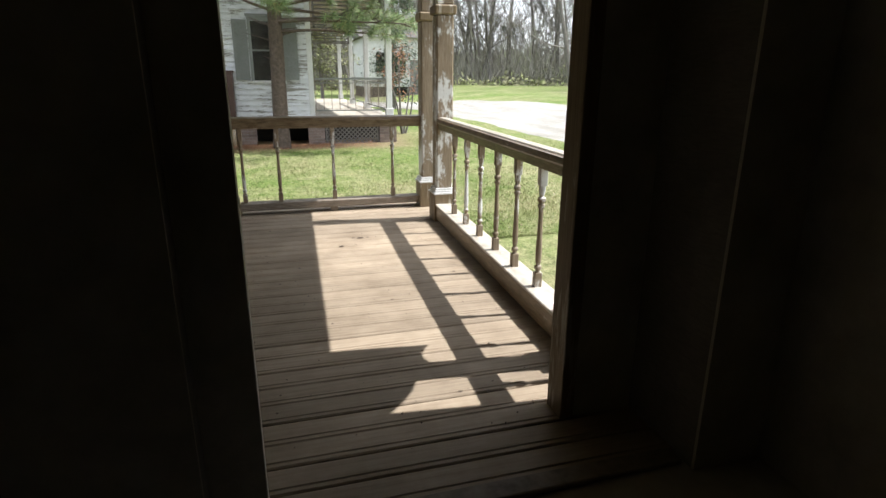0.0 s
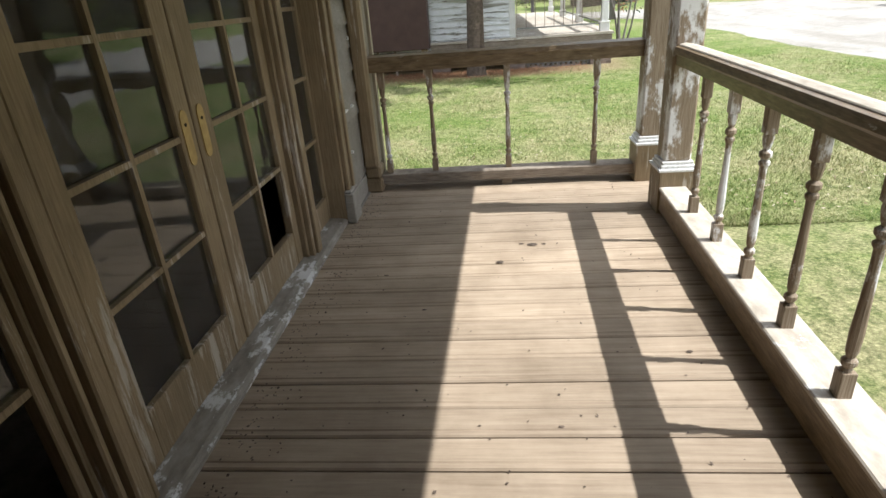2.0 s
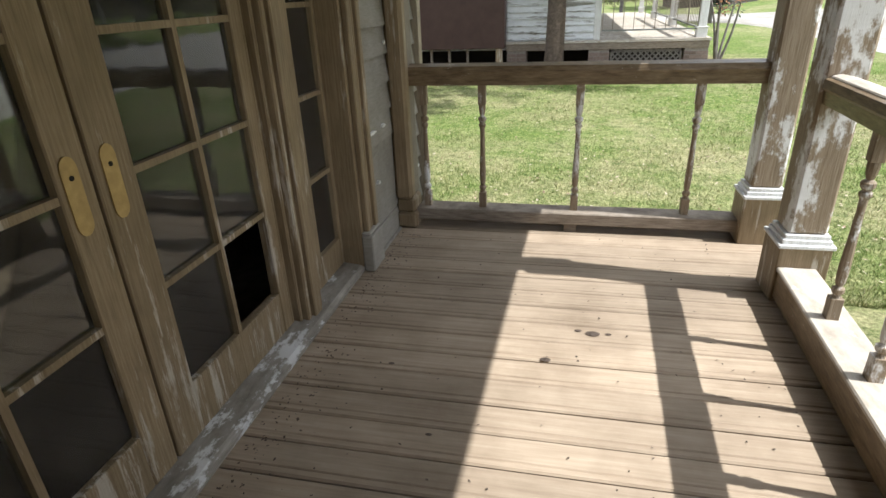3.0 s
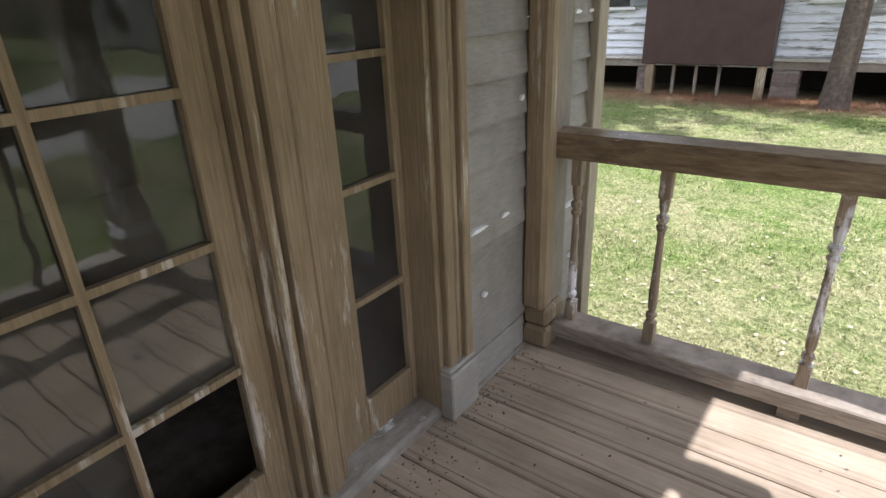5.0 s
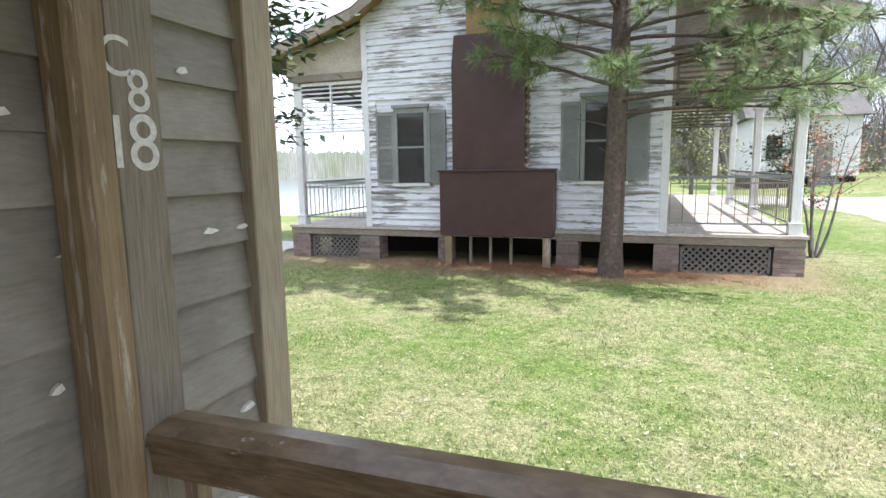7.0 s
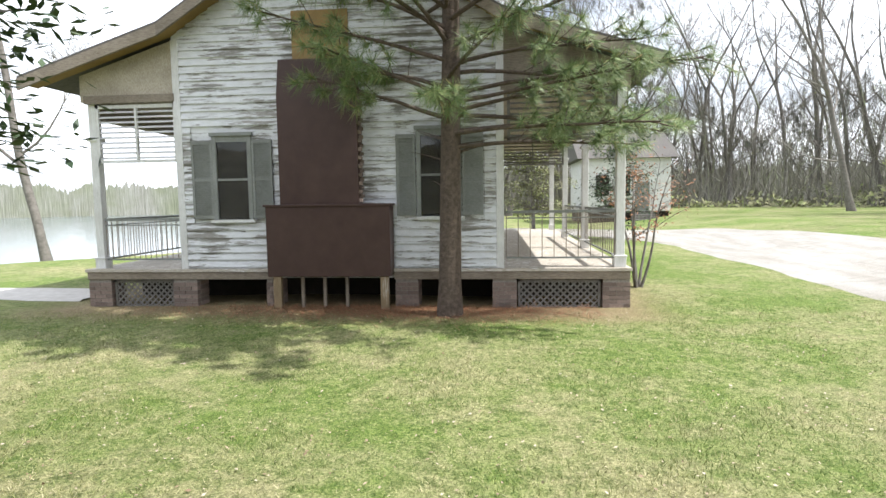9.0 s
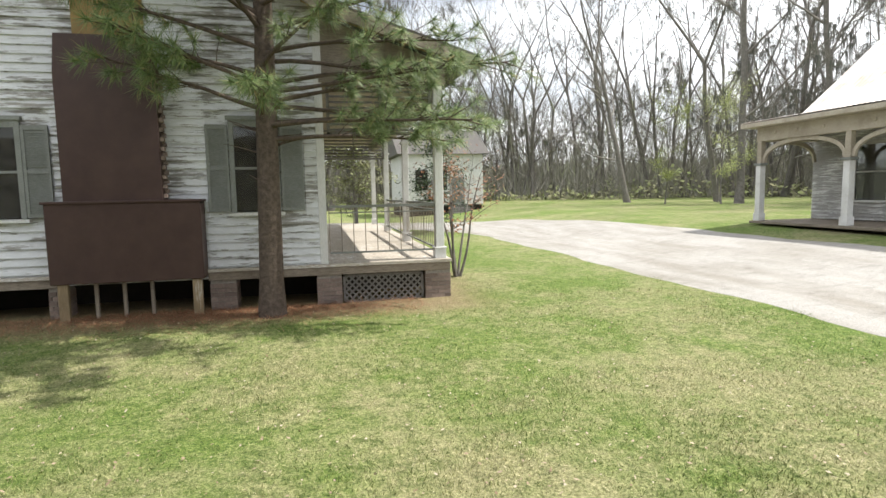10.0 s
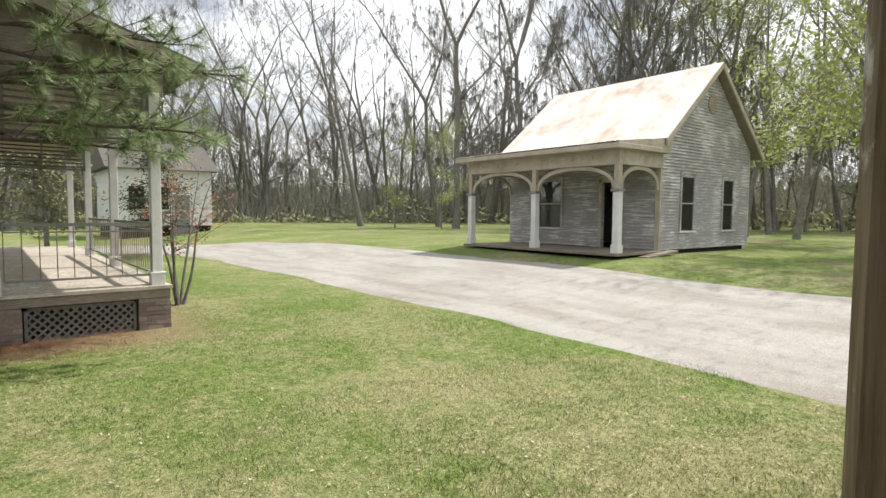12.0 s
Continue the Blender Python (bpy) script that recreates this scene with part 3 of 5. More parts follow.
bm = boxes(((-1.222, 4.22, 0.0), (-1.200, 4.63, 0.148)), ((-1.222, 4.22, 0.0), (-1.186, 4.63, 0.014)), bevel=0.003)
tagged(solo("baseboard", bm, "grey"), "grey board with dusty strip where wall meets deck", "trim", kind="structure")


# railings
def baluster_mesh(bm, x, y, z0, z1):
    h = z1 - z0
    box(bm, (x - 0.021, y - 0.021, z0), (x + 0.021, y + 0.021, z0 + 0.13 * h), 0.002)
    box(bm, (x - 0.021, y - 0.021, z1 - 0.16 * h), (x + 0.021, y + 0.021, z1), 0.002)
    p = [(0.021, 0.13), (0.014, 0.145), (0.024, 0.162), (0.024, 0.18), (0.013, 0.195), (0.019, 0.22), (0.021, 0.30), (0.017, 0.45), (0.0145, 0.60), (0.016, 0.66), (0.023, 0.675), (0.023, 0.69), (0.014, 0.70), (0.026, 0.72), (0.026, 0.74), (0.013, 0.755), (0.019, 0.78), (0.023, 0.82), (0.021, 0.84)]
    lathe(bm, x, y, [(r * 0.88, z0 + f * h) for r, f in p], 10)
    return bm


def side_rail_section(y0, y1):
    return prism([(X_RAIL + dx, z) for dx, z in ((-0.042, 0.852), (0.042, 0.852), (0.044, 0.90), (0.056, 0.913), (0.052, 0.944), (0, 0.957), (-0.052, 0.944), (-0.056, 0.913), (-0.044, 0.90))], "y", y0, y1)


side_rail = thing("porch_railing", (X_RAIL, 4.05, 0), "brown worn porch railing with turned balusters along the deck edge", "railing", "porch railings")
part("top_rail", side_rail_section(1.29, 4.035), "rail", side_rail)
# pale cap on the bleached top, sun glare put into its colour
part("rail_cap", prism([(X_RAIL - 0.034, 0.951), (X_RAIL + 0.050, 0.947), (X_RAIL + 0.046, 0.952), (X_RAIL, 0.962), (X_RAIL - 0.030, 0.956)], "y", 1.29, 4.033), "bleach", side_rail, "bleached top face with the sun's glare in its pale colour")
# shade on the inner face is put into the body's dark brown
part("bottom_rail", boxes(((X_RAIL - 0.068, 1.29, 0.02), (X_RAIL + 0.068, 4.05, 0.145)), bevel=0.006), "rail", side_rail, "brown bottom rail, coloured darker for its shaded inner face")
part("bottom_cap", boxes(((X_RAIL - 0.075, 1.29, 0.145), (X_RAIL + 0.078, 4.05, 0.166)), bevel=0.005), "bleach", side_rail, "sun-bleached flaking upper face")
for k in range(7):
    part("baluster", baluster_mesh(bmesh.new(), X_RAIL, 1.415 + 0.3655 * k, 0.16, 0.86), "post", side_rail)
# the short bay between the doorway wall and the first post
part("top_rail", side_rail_section(0.84, 1.13), "rail", side_rail)
part("bottom_rail", boxes(((X_RAIL - 0.068, 0.84, 0.02), (X_RAIL + 0.068, 1.13, 0.166)), bevel=0.006), "bleach", side_rail)
part("baluster", baluster_mesh(bmesh.new(), X_RAIL, 1.03, 0.16, 0.86), "post", side_rail)
side_rail.rotation_euler.z = radians(-2.2)
end_rail = thing("porch_railing", (-0.2, Y_END, 0), "brown worn end railing with few thin turned balusters", "railing", "porch railings")
part("top_rail", prism([(Y_END + dy, z) for dy, z in ((-0.055, 0.828), (0.055, 0.828), (0.06, 0.885), (0.068, 0.898), (0.062, 0.928), (0, 0.939), (-0.062, 0.928), (-0.068, 0.898), (-0.06, 0.885))], "x", -1.13, 0.715), "rail", end_rail)
part("bottom_rail", boxes(((-1.10, Y_END - 0.075, 0.045), (0.70, Y_END + 0.07, 0.115)), bevel=0.006), "oldwood", end_rail, "weathered bottom rail")
for x in (-1.045, -0.71, -0.18, 0.42):
    part("baluster", baluster_mesh(bmesh.new(), x, Y_END, 0.112, 0.831), "post", end_rail)
part("support_block", boxes(((-0.23, Y_END - 0.06, 0.0), (-0.16, Y_END - 0.01, 0.047))), "oldwood", end_rail)


def porch_post(x, y, w, label, brackets=()):
    t = thing("porch_post", (x, y, 0), label, "post", "porch posts")
    h = w / 2
    part("shaft", boxes(((x - h, y - h, 0.31), (x + h, y + h, 1.82)), ((x - h, y - h, 1.90), (x + h, y + h, 2.14)), bevel=0.012), "post", t)
    part("plinth", boxes(((x - h - 0.024, y - h - 0.024, 0.0), (x + h + 0.024, y + h + 0.024, 0.255)), bevel=0.004), "brown", t, "brown plinth block")
    part("plinth_cap", boxes(((x - h - 0.032, y - h - 0.032, 0.255), (x + h + 0.032, y + h + 0.032, 0.272)), ((x - h - 0.018, y - h - 0.018, 0.272), (x + h + 0.018, y + h + 0.018, 0.292)), ((x - h - 0.01, y - h - 0.01, 0.292), (x + h + 0.01, y + h + 0.01, 0.312)), bevel=0.003), "whitepaint", t, "white flaking moulded cap")
    part("collar", boxes(((x - h - 0.02, y - h - 0.02, 1.82), (x + h + 0.02, y + h + 0.02, 1.90)), bevel=0.012), "brown", t)
    for s in brackets:
        steps = ((0.0, 1.33), (0.05, 1.365), (0.10, 1.355), (0.15, 1.31), (0.183, 1.26), (0.19, 2.14)) if s > 0 else ((0.0, 1.50), (0.10, 1.58), (0.18, 1.68), (0.245, 1.78), (0.255, 2.14))
        pts = [(y + s * h, 2.14)] + [(y + s * (h + d), z) for d, z in steps]
        part("bracket", prism(pts, "x", x - 0.03, x + 0.03), "brown", t)
    return t


porch_post(0.77, 4.115, 0.155, "brown porch post with flaking white paint and plinth")
porch_post(0.782, 4.732, 0.15, "brown corner post with flaking white paint at the end railing")
porch_post(0.655, 1.212, 0.15, "brown porch post with curved brackets near the doorway", (-1, 1))
wp = thing("porch_post", (-1.17, 4.72, 0), "brown half post fixed to the house wall at the railing", "post", "porch posts")
# the shadow on this flat face is put into its darker grey-brown
part("shaft", boxes(((-1.21, 4.69, 0.19), (-1.115, 4.825, 2.14)), bevel=0.010), "post_shaded", wp)
part("edge_board", boxes(((-1.205, 4.610, 0.19), (-1.104, 4.700, 2.14)), bevel=0.018), "brown", wp, "brown rounded edge board")
part("plinth", boxes(((-1.215, 4.635, 0.0), (-1.09, 4.82, 0.10)), ((-1.215, 4.645, 0.10), (-1.10, 4.81, 0.19)), bevel=0.015), "brown", wp, "brown stepped plinth")
# chalked marks on the half post
chalk = plain("chalk", (0.72, 0.72, 0.7), (0.5, 0.5, 0.48), 60, 0.95)
M["chalk"] = chalk
for s, y, z, size in (("C", 4.672, 1.69, 0.115), ("8", 4.732, 1.622, 0.125), ("I", 4.683, 1.505, 0.155), ("8", 4.724, 1.50, 0.17)):
    cu = bpy.data.curves.new("letter", "FONT")
    cu.body, cu.size, cu.extrude = s, size, 0.0004
    tmp = new("letter_curve", cu)
    me = bpy.data.meshes.new_from_object(tmp.evaluated_get(bpy.context.evaluated_depsgraph_get()))
    bpy.data.objects.remove(tmp)
    me.transform(pose(-1.1142, y, z, 90, 0, 90))
    me.transform(Matrix.Translation(-ORG[wp]))
    lo = new("chalk_mark", finish(me, "chalk"))
    lo.parent = wp
    tagged(lo, "white chalk letter")
# bare flakes where the siding paint has gone
M["flake"] = plain("bare pale flake", (0.78, 0.78, 0.76), (0.6, 0.6, 0.58), 40, 0.9)
fl = random.Random(3)
for fy, k, ln in ((4.22, 5, 0.12), (4.43, 5, 0.06), (4.60, 10, 0.07), (5.00, 10, 0.06), (5.13, 10, 0.05), (4.56, 8, 0.03), (5.10, 6, 0.06), (4.98, 4, 0.12), (4.30, 3, 0.03), (5.06, 2, 0.08), (4.50, 12, 0.05), (4.95, 13, 0.04)):
    zz = -0.03 + 0.135 * k + 0.012
    pts = [(fy, zz), (fy + ln * 0.5, zz - 0.004), (fy + ln, zz + 0.002), (fy + ln * 0.8, zz + fl.uniform(0.008, 0.018)), (fy + ln * 0.3, zz + fl.uniform(0.006, 0.016))]
    part("paint_flake", prism(pts, "x", -1.205, -1.1905), "flake", wall_w, "bare white flake")
# beams carried by the posts
tagged(solo("beam_side", prism([(0.555, 0.55), (0.675, 0.55), (0.81, 4.83), (0.69, 4.83)], "z", 2.14, 2.9), "brown"), "brown porch beam over the posts", "beam", kind="structure")
tagged(solo("beam_end", boxes(((-1.2, 4.67, 2.14), (0.69, 4.80, 2.9)), bevel=0.01), "brown"), "brown beam over the end railing", "beam", kind="structure")

# a few dim pieces of furniture seen through the panes
tb = thing("table", (-3.6, 2.4, -0.04), "pale dust-sheeted table in the dim room", "table")
part("tabletop", boxes(((-4.2, 1.6, 0.70), (-3.0, 3.2, 0.75)), bevel=0.01), "cloth", tb)
for dx in (-4.1, -3.1):
    for dy in (1.7, 3.1):
        part("leg", boxes(((dx - 0.03, dy - 0.03, -0.04), (dx + 0.03, dy + 0.03, 0.70))), "oldwood", tb)


# ---- neighbouring white cottage ----
H2_Y, H2_L, H2_R, H2_BACK = 14.45, -5.57, 0.30, 27.0
PX_L, PX_R, DECK = -7.42, 2.46, 0.27
house = thing("cottage", (-2.6, H2_Y, -0.45), "white flaking clapboard cottage on brick piers with side porches", "house")


def roof_line(x):
    """Height of the cottage's roof over the gable at x."""
    d = abs(x + 2.63)
    return 6.3 - 0.62 * d if d < 2.93 else 4.48 - 0.315 * (d - 2.93)


outline = [(H2_L, 0.1), (H2_R, 0.1), (H2_R, 4.42), (-2.63, 6.2), (H2_L, 4.42)]
wall2 = part("wall", prism([(p[0], p[1]) for p in outline], "y", H2_Y, H2_Y + 0.15), "white", house)
part("wall", boxes(((H2_R - 0.15, H2_Y + 0.15, 0.1), (H2_R, H2_BACK, 4.3))), "white", house)
part("wall", boxes(((H2_L, H2_Y + 0.15, 0.1), (H2_L + 0.15, H2_BACK, 4.3))), "white", house)
part("wall", boxes(((H2_L, H2_BACK, 0.1), (H2_R, H2_BACK + 0.15, 4.4))), "white", house)
for x0, x1 in ((H2_R, PX_R - 0.05), (PX_L + 0.05, H2_L)):
    pts = [(x0, 3.32), (x1, 3.32), (x1, roof_line(x1) - 0.12), (x0, roof_line(x0) - 0.12)]
    part("gable_side", prism(pts, "y", H2_Y + 0.02, H2_Y + 0.10), "cream" if x0 < -3 else "oldwood", house, "faded boards over the porch end")
for side in (-1, 1):
    xs = [-2.63, -2.63 + side * 2.93, -2.63 + side * 5.55]
    for a, b in zip(xs, xs[1:]):
        za, zb = roof_line(a), roof_line(b)
        part("roof", prism([(a, za), (b, zb), (b, zb + 0.07), (a, za + 0.07)], "y", H2_Y - 0.45, H2_BACK + 0.45), "shingle", house, "dark weathered roofing")
        part("bargeboard", prism([(a, za - 0.17), (b, zb - 0.17), (b, zb + 0.02), (a, za + 0.02)], "y", H2_Y - 0.47, H2_Y - 0.42), "oldwood", house, "weathered bargeboard")
        part("soffit", prism([(a, za - 0.06), (b, zb - 0.06), (b, zb - 0.03), (a, za - 0.03)], "y", H2_Y - 0.42, H2_Y + 0.02), "ochre", house)
# lapped boards, cut by windows, shutters and the covered chimney
gaps = [(-5.28, -3.76, 1.08, 2.78), (-1.56, -0.03, 1.08, 2.78), (-3.56, -2.16, 1.35, 3.9), (-3.82, -1.60, 0.0, 1.42)]
z = 0.30
while z < 6.0:
    half = 2.93 if z < 4.35 else max(0.0, (6.22 - z) / 0.62 - 0.04)
    lo, hi = max(H2_L + 0.13, -2.63 - half), min(H2_R - 0.13, -2.63 + half)
    spans = [(lo, hi)]
    for a, b, z0, z1 in gaps:
        if z0 < z + 0.07 < z1:
            spans = [s for p, q in spans for s in ((p, min(q, a)), (max(p, b), q)) if s[1] - s[0] > 0.03]
    for p, q in spans:
        e = H2_Y
        part("board", prism([(e, z), (e - 0.042, z), (e - 0.042, z + 0.012), (e - 0.006, z + 0.138), (e, z + 0.138)], "x", p, q), "white", wall2)
    z += 0.133
for x in (H2_L, H2_R - 0.13):
    part("corner_board", boxes(((x, H2_Y - 0.035, 0.22), (x + 0.13, H2_Y, 4.35)), bevel=0.004), "whitepaint", house)
part("frieze", boxes(((H2_L - 1.7, H2_Y - 0.05, 3.28), (H2_L + 0.02, H2_Y + 0.02, 3.42)), bevel=0.004), "oldwood", house)
part("frieze", boxes(((H2_R - 0.05, H2_Y - 0.05, 3.30), (PX_R - 0.1, H2_Y + 0.02, 3.44)), bevel=0.004), "oldwood", house)


def sash_window(parent, axis, a0, a1, z0, z1, face, out, trim, interior="near_black", shutters=None):
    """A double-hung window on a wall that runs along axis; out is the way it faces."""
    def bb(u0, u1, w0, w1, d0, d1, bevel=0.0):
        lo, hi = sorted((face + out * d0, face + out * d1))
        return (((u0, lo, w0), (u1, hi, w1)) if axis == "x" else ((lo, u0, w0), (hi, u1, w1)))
    # near-black sheet behind the pane takes the place of an unlit room
    win = part("window", boxes(bb(a0 - 0.01, a1 + 0.01, z0 - 0.01, z1 + 0.01, 0.002, 0.008)), interior, parent, "old sash window with a near-black sheet for its unlit room")
    p = part("pane", boxes(bb(a0, a1, z0, z1, 0.014, 0.018)), "glass", win)
    p.visible_shadow = False
    zm = (z0 + z1) / 2
    t = 0.075
    part("frame", boxes(bb(a0 - t, a0, z0 - 0.02, z1 + t, 0.0, 0.05), bb(a1, a1 + t, z0 - 0.02, z1 + t, 0.0, 0.05), bb(a0 - t - 0.03, a1 + t + 0.03, z1 + t, z1 + t + 0.06, 0.0, 0.08), bb(a0, a1, z1 - 0.03, z1 + t, 0.0, 0.04)), trim, win)
    part("meeting_rail", boxes(bb(a0, a1, zm - 0.02, zm + 0.02, 0.018, 0.034)), trim, win)
    part("sill", boxes(bb(a0 - t - 0.05, a1 + t + 0.05, z0 - 0.07, z0 - 0.02, 0.0, 0.10)), "whitepaint", win)
    for s0, s1 in shutters or ():
        sh = part("shutter", boxes(bb(s0, s0 + 0.045, z0, z1, 0.01, 0.045), bb(s1 - 0.045, s1, z0, z1, 0.01, 0.045), bb(s0, s1, z0, z0 + 0.07, 0.012, 0.043), bb(s0, s1, zm - 0.03, zm + 0.03, 0.012, 0.043), bb(s0, s1, z1 - 0.07, z1, 0.012, 0.043), bb(s0 + 0.02, s1 - 0.02, z0 + 0.02, z1 - 0.02, 0.008, 0.016)), "shutter", win, "grey louvred shutter")
        bm = bmesh.new()
        w = z0 + 0.09
        while w < z1 - 0.09:
            if abs(w - zm) > 0.045:
                lo, hi = bb(s0 + 0.045, s1 - 0.045, w, w + 0.022, 0.016, 0.036)
                box(bm, lo, hi)
            w += 0.036
        tagged(part("slats", bm, "shutter", sh), kind="stuff")
    return win


sash_window(house, "x", -4.80, -4.23, 1.18, 2.57, H2_Y - 0.024, -1, "shutter", shutters=((-5.27, -4.88), (-4.15, -3.78)))
sash_window(house, "x", -1.13, -0.50, 1.20, 2.60, H2_Y - 0.024, -1, "shutter", shutters=((-1.56, -1.22), (-0.41, -0.05)))
# boarded chimney
part("chimney_cover", prism([(-3.55, 1.40), (-2.17, 1.40), (-2.17, 3.35), (-2.27, 3.86), (-3.50, 3.86), (-3.55, 3.3)], "y", H2_Y - 0.34, H2_Y - 0.02), "panel", house, "dark brown sheet over the chimney")
part("hearth_cover", boxes(((-3.80, H2_Y - 0.40, 0.17), (-1.63, H2_Y - 0.02, 1.40)), bevel=0.01), "panel", house, "dark brown box over the chimney base")
part("hearth_lid", boxes(((-3.83, H2_Y - 0.43, 1.38), (-1.60, H2_Y - 0.02, 1.42)), bevel=0.006), "panel", house)
part("chimney_panel", boxes(((-3.35, H2_Y - 0.05, 3.86), (-2.35, H2_Y - 0.005, 4.75)), bevel=0.004), "ochre", house, "ochre boards above the chimney cover")
for k in range(26):
    part("brick", boxes(((-2.165, H2_Y - 0.30 + 0.10 * (k % 2), 1.45 + 0.072 * k), (-2.115, H2_Y - 0.20 + 0.10 * (k % 2), 1.51 + 0.072 * k))), "brick", house)
part("prop", boxes(((-3.72, H2_Y - 0.36, -0.47), (-3.58, H2_Y - 0.28, 0.17)), bevel=0.006), "brown", house, "brown timber prop")
part("prop", boxes(((-1.82, H2_Y - 0.36, -0.47), (-1.68, H2_Y - 0.28, 0.17)), bevel=0.006), "brown", house, "brown timber prop")
for x in (-3.25, -2.85, -2.45):
    part("stud", boxes(((x - 0.025, H2_Y - 0.20, -0.47), (x + 0.025, H2_Y - 0.15, 0.17))), "oldwood", house)
# deck, fascia, and near-black sheets standing in for the shade beneath
part("deck", boxes(((PX_L, H2_Y - 0.10, DECK - 0.05), (PX_R, H2_BACK + 0.1, DECK))), "bleach", house, "pale bleached porch deck")
part("fascia", boxes(((PX_L + 0.02, H2_Y - 0.07, 0.08), (-3.80, H2_Y - 0.02, 0.215)), bevel=0.004), "oldwood", house, "weathered fascia board with peeling paint")
part("fascia", boxes(((-1.63, H2_Y - 0.07, 0.08), (PX_R - 0.03, H2_Y - 0.02, 0.215)), bevel=0.004), "oldwood", house, "weathered fascia board with peeling paint")
part("fascia", boxes(((PX_R - 0.08, H2_Y - 0.02, 0.08), (PX_R - 0.03, H2_BACK, 0.215))), "oldwood", house)
part("crawlspace", boxes(((PX_L + 0.25, H2_Y + 1.2, -0.6), (PX_R - 0.25, H2_Y + 1.3, 0.2)), ((PX_R - 0.5, H2_Y + 1.3, -0.6), (PX_R - 0.4, H2_BACK, 0.2))), "near_black", house)


def brick_pier(x0, x1, y0, y1, z0, z1):
    core = part("pier", boxes(((x0 + 0.012, y0 + 0.012, z0), (x1 - 0.012, y1 - 0.012, z1))), "mortar", house, "old brick pier")
    rows = int((z1 - z0) / 0.075)
    for r in range(rows):
        za = z0 + r * 0.075 + 0.004
        n = max(2, round((x1 - x0) / 0.215))
        w = (x1 - x0) / n
        for k in range(n + (r % 2)):
            a = x0 + (k - 0.5 * (r % 2)) * w
            part("brick", boxes(((max(x0, a) + 0.005, y0, za), (min(x1, a + w) - 0.005, y0 + 0.10, za + 0.064))), "brick", core)
        part("brick", boxes(((x1 - 0.05, y0 + 0.11, za), (x1, y1, za + 0.064))), "brick", core)


for x0, x1 in ((1.97, 2.44), (0.09, 0.52), (-1.62, -1.20), (-3.98, -3.74), (-5.75, -5.28), (-7.40, -6.95)):
    brick_pier(x0, x1, H2_Y - 0.05, H2_Y + 0.36, -0.50, 0.08)


def lattice(x0, x1, z0, z1, y):
    fr = part("lattice", boxes(((x0, y, z0), (x1, y + 0.03, z0 + 0.04)), ((x0, y, z1 - 0.04), (x1, y + 0.03, z1)), ((x0, y, z0), (x0 + 0.04, y + 0.03, z1)), ((x1 - 0.04, y, z0), (x1, y + 0.03, z1))), "lattice", house, "grey wooden lattice")
    for s in (-1, 1):
        d = x0 - (z1 - z0)
        while d < x1 + (z1 - z0):
            pts = []
            a, b = d, d + (z1 - z0)
            ca, cb = max(a, x0), min(b, x1)
            if cb - ca > 0.03:
                za, zb = z0 + (ca - a), z0 + (cb - a)
                if s < 0:
                    za, zb = z1 - (ca - a), z1 - (cb - a)
                pts = [(ca, za - 0.022), (cb, zb - 0.022), (cb, zb + 0.022), (ca, za + 0.022)]
                part("lath", prism(pts, "y", y + (0.008 if s > 0 else 0.016), y + (0.014 if s > 0 else 0.022)), "lattice", fr)
            d += 0.115


lattice(0.54, 1.95, -0.44, 0.06, H2_Y + 0.02)
lattice(-6.93, -5.77, -0.46, 0.06, H2_Y + 0.02)


def louvre(x0, x1, z0, z1, y, tone):
    fr = part("louvre", boxes(((x0, y, z0), (x1, y + 0.05, z0 + 0.05)), ((x0, y, z1 - 0.06), (x1, y + 0.05, z1)), ((x0, y, z0), (x0 + 0.05, y + 0.05, z1)), ((x1 - 0.05, y, z0), (x1, y + 0.05, z1)), (((x0 + x1) / 2 - 0.02, y - 0.005, z0), ((x0 + x1) / 2 + 0.02, y + 0.05, z1))), tone, house, "slatted porch louvre")
    z = z0 + 0.07
    while z < z1 - 0.09:
        part("slat", prism([(y + 0.004, z), (y + 0.016, z - 0.004), (y + 0.062, z + 0.034), (y + 0.050, z + 0.038)], "x", x0 + 0.05, x1 - 0.05), tone, fr)
        z += 0.092


# right-hand louvres coloured in dark lattice grey for the porch's shade
louvre(0.36, 2.16, 2.45, 3.30, H2_Y + 0.02, "lattice")
louvre(-7.10, H2_L, 2.22, 3.26, H2_Y + 0.02, "whitepaint")
louvre(0.36, 2.16, 2.45, 3.30, 21.6, "lattice")
part("porch_ceiling", boxes(((H2_R, H2_Y + 0.15, 3.30), (2.20, H2_BACK, 3.34))), "oldwood", house)
part("porch_ceiling", boxes(((-7.12, H2_Y + 0.15, 3.30), (H2_L, H2_BACK, 3.34))), "oldwood", house)
# louvre at the far end of the side porch, columns and rails
for y in (H2_Y + 0.13, 18.4, 22.3, 26.4):
    for x in (2.28, -7.20):
        if x < 0 and y > 20:
            continue
        c = part("column", boxes(((x - 0.075, y - 0.075, 0.45), (x + 0.075, y + 0.075, 3.3)), bevel=0.008), "whitepaint", house, "white square porch column")
        part("plinth", boxes(((x - 0.10, y - 0.10, DECK), (x + 0.10, y + 0.10, 0.45)), ((x - 0.115, y - 0.115, 0.45), (x + 0.115, y + 0.115, 0.475)), bevel=0.005), "whitepaint", c)
        part("capital", boxes(((x - 0.11, y - 0.11, 2.62), (x + 0.11, y + 0.11, 2.68)), bevel=0.006), "whitepaint", c)
part("porch_beam", boxes(((2.18, H2_Y + 0.10, 3.02), (2.38, H2_BACK, 3.42))), "oldwood", house)
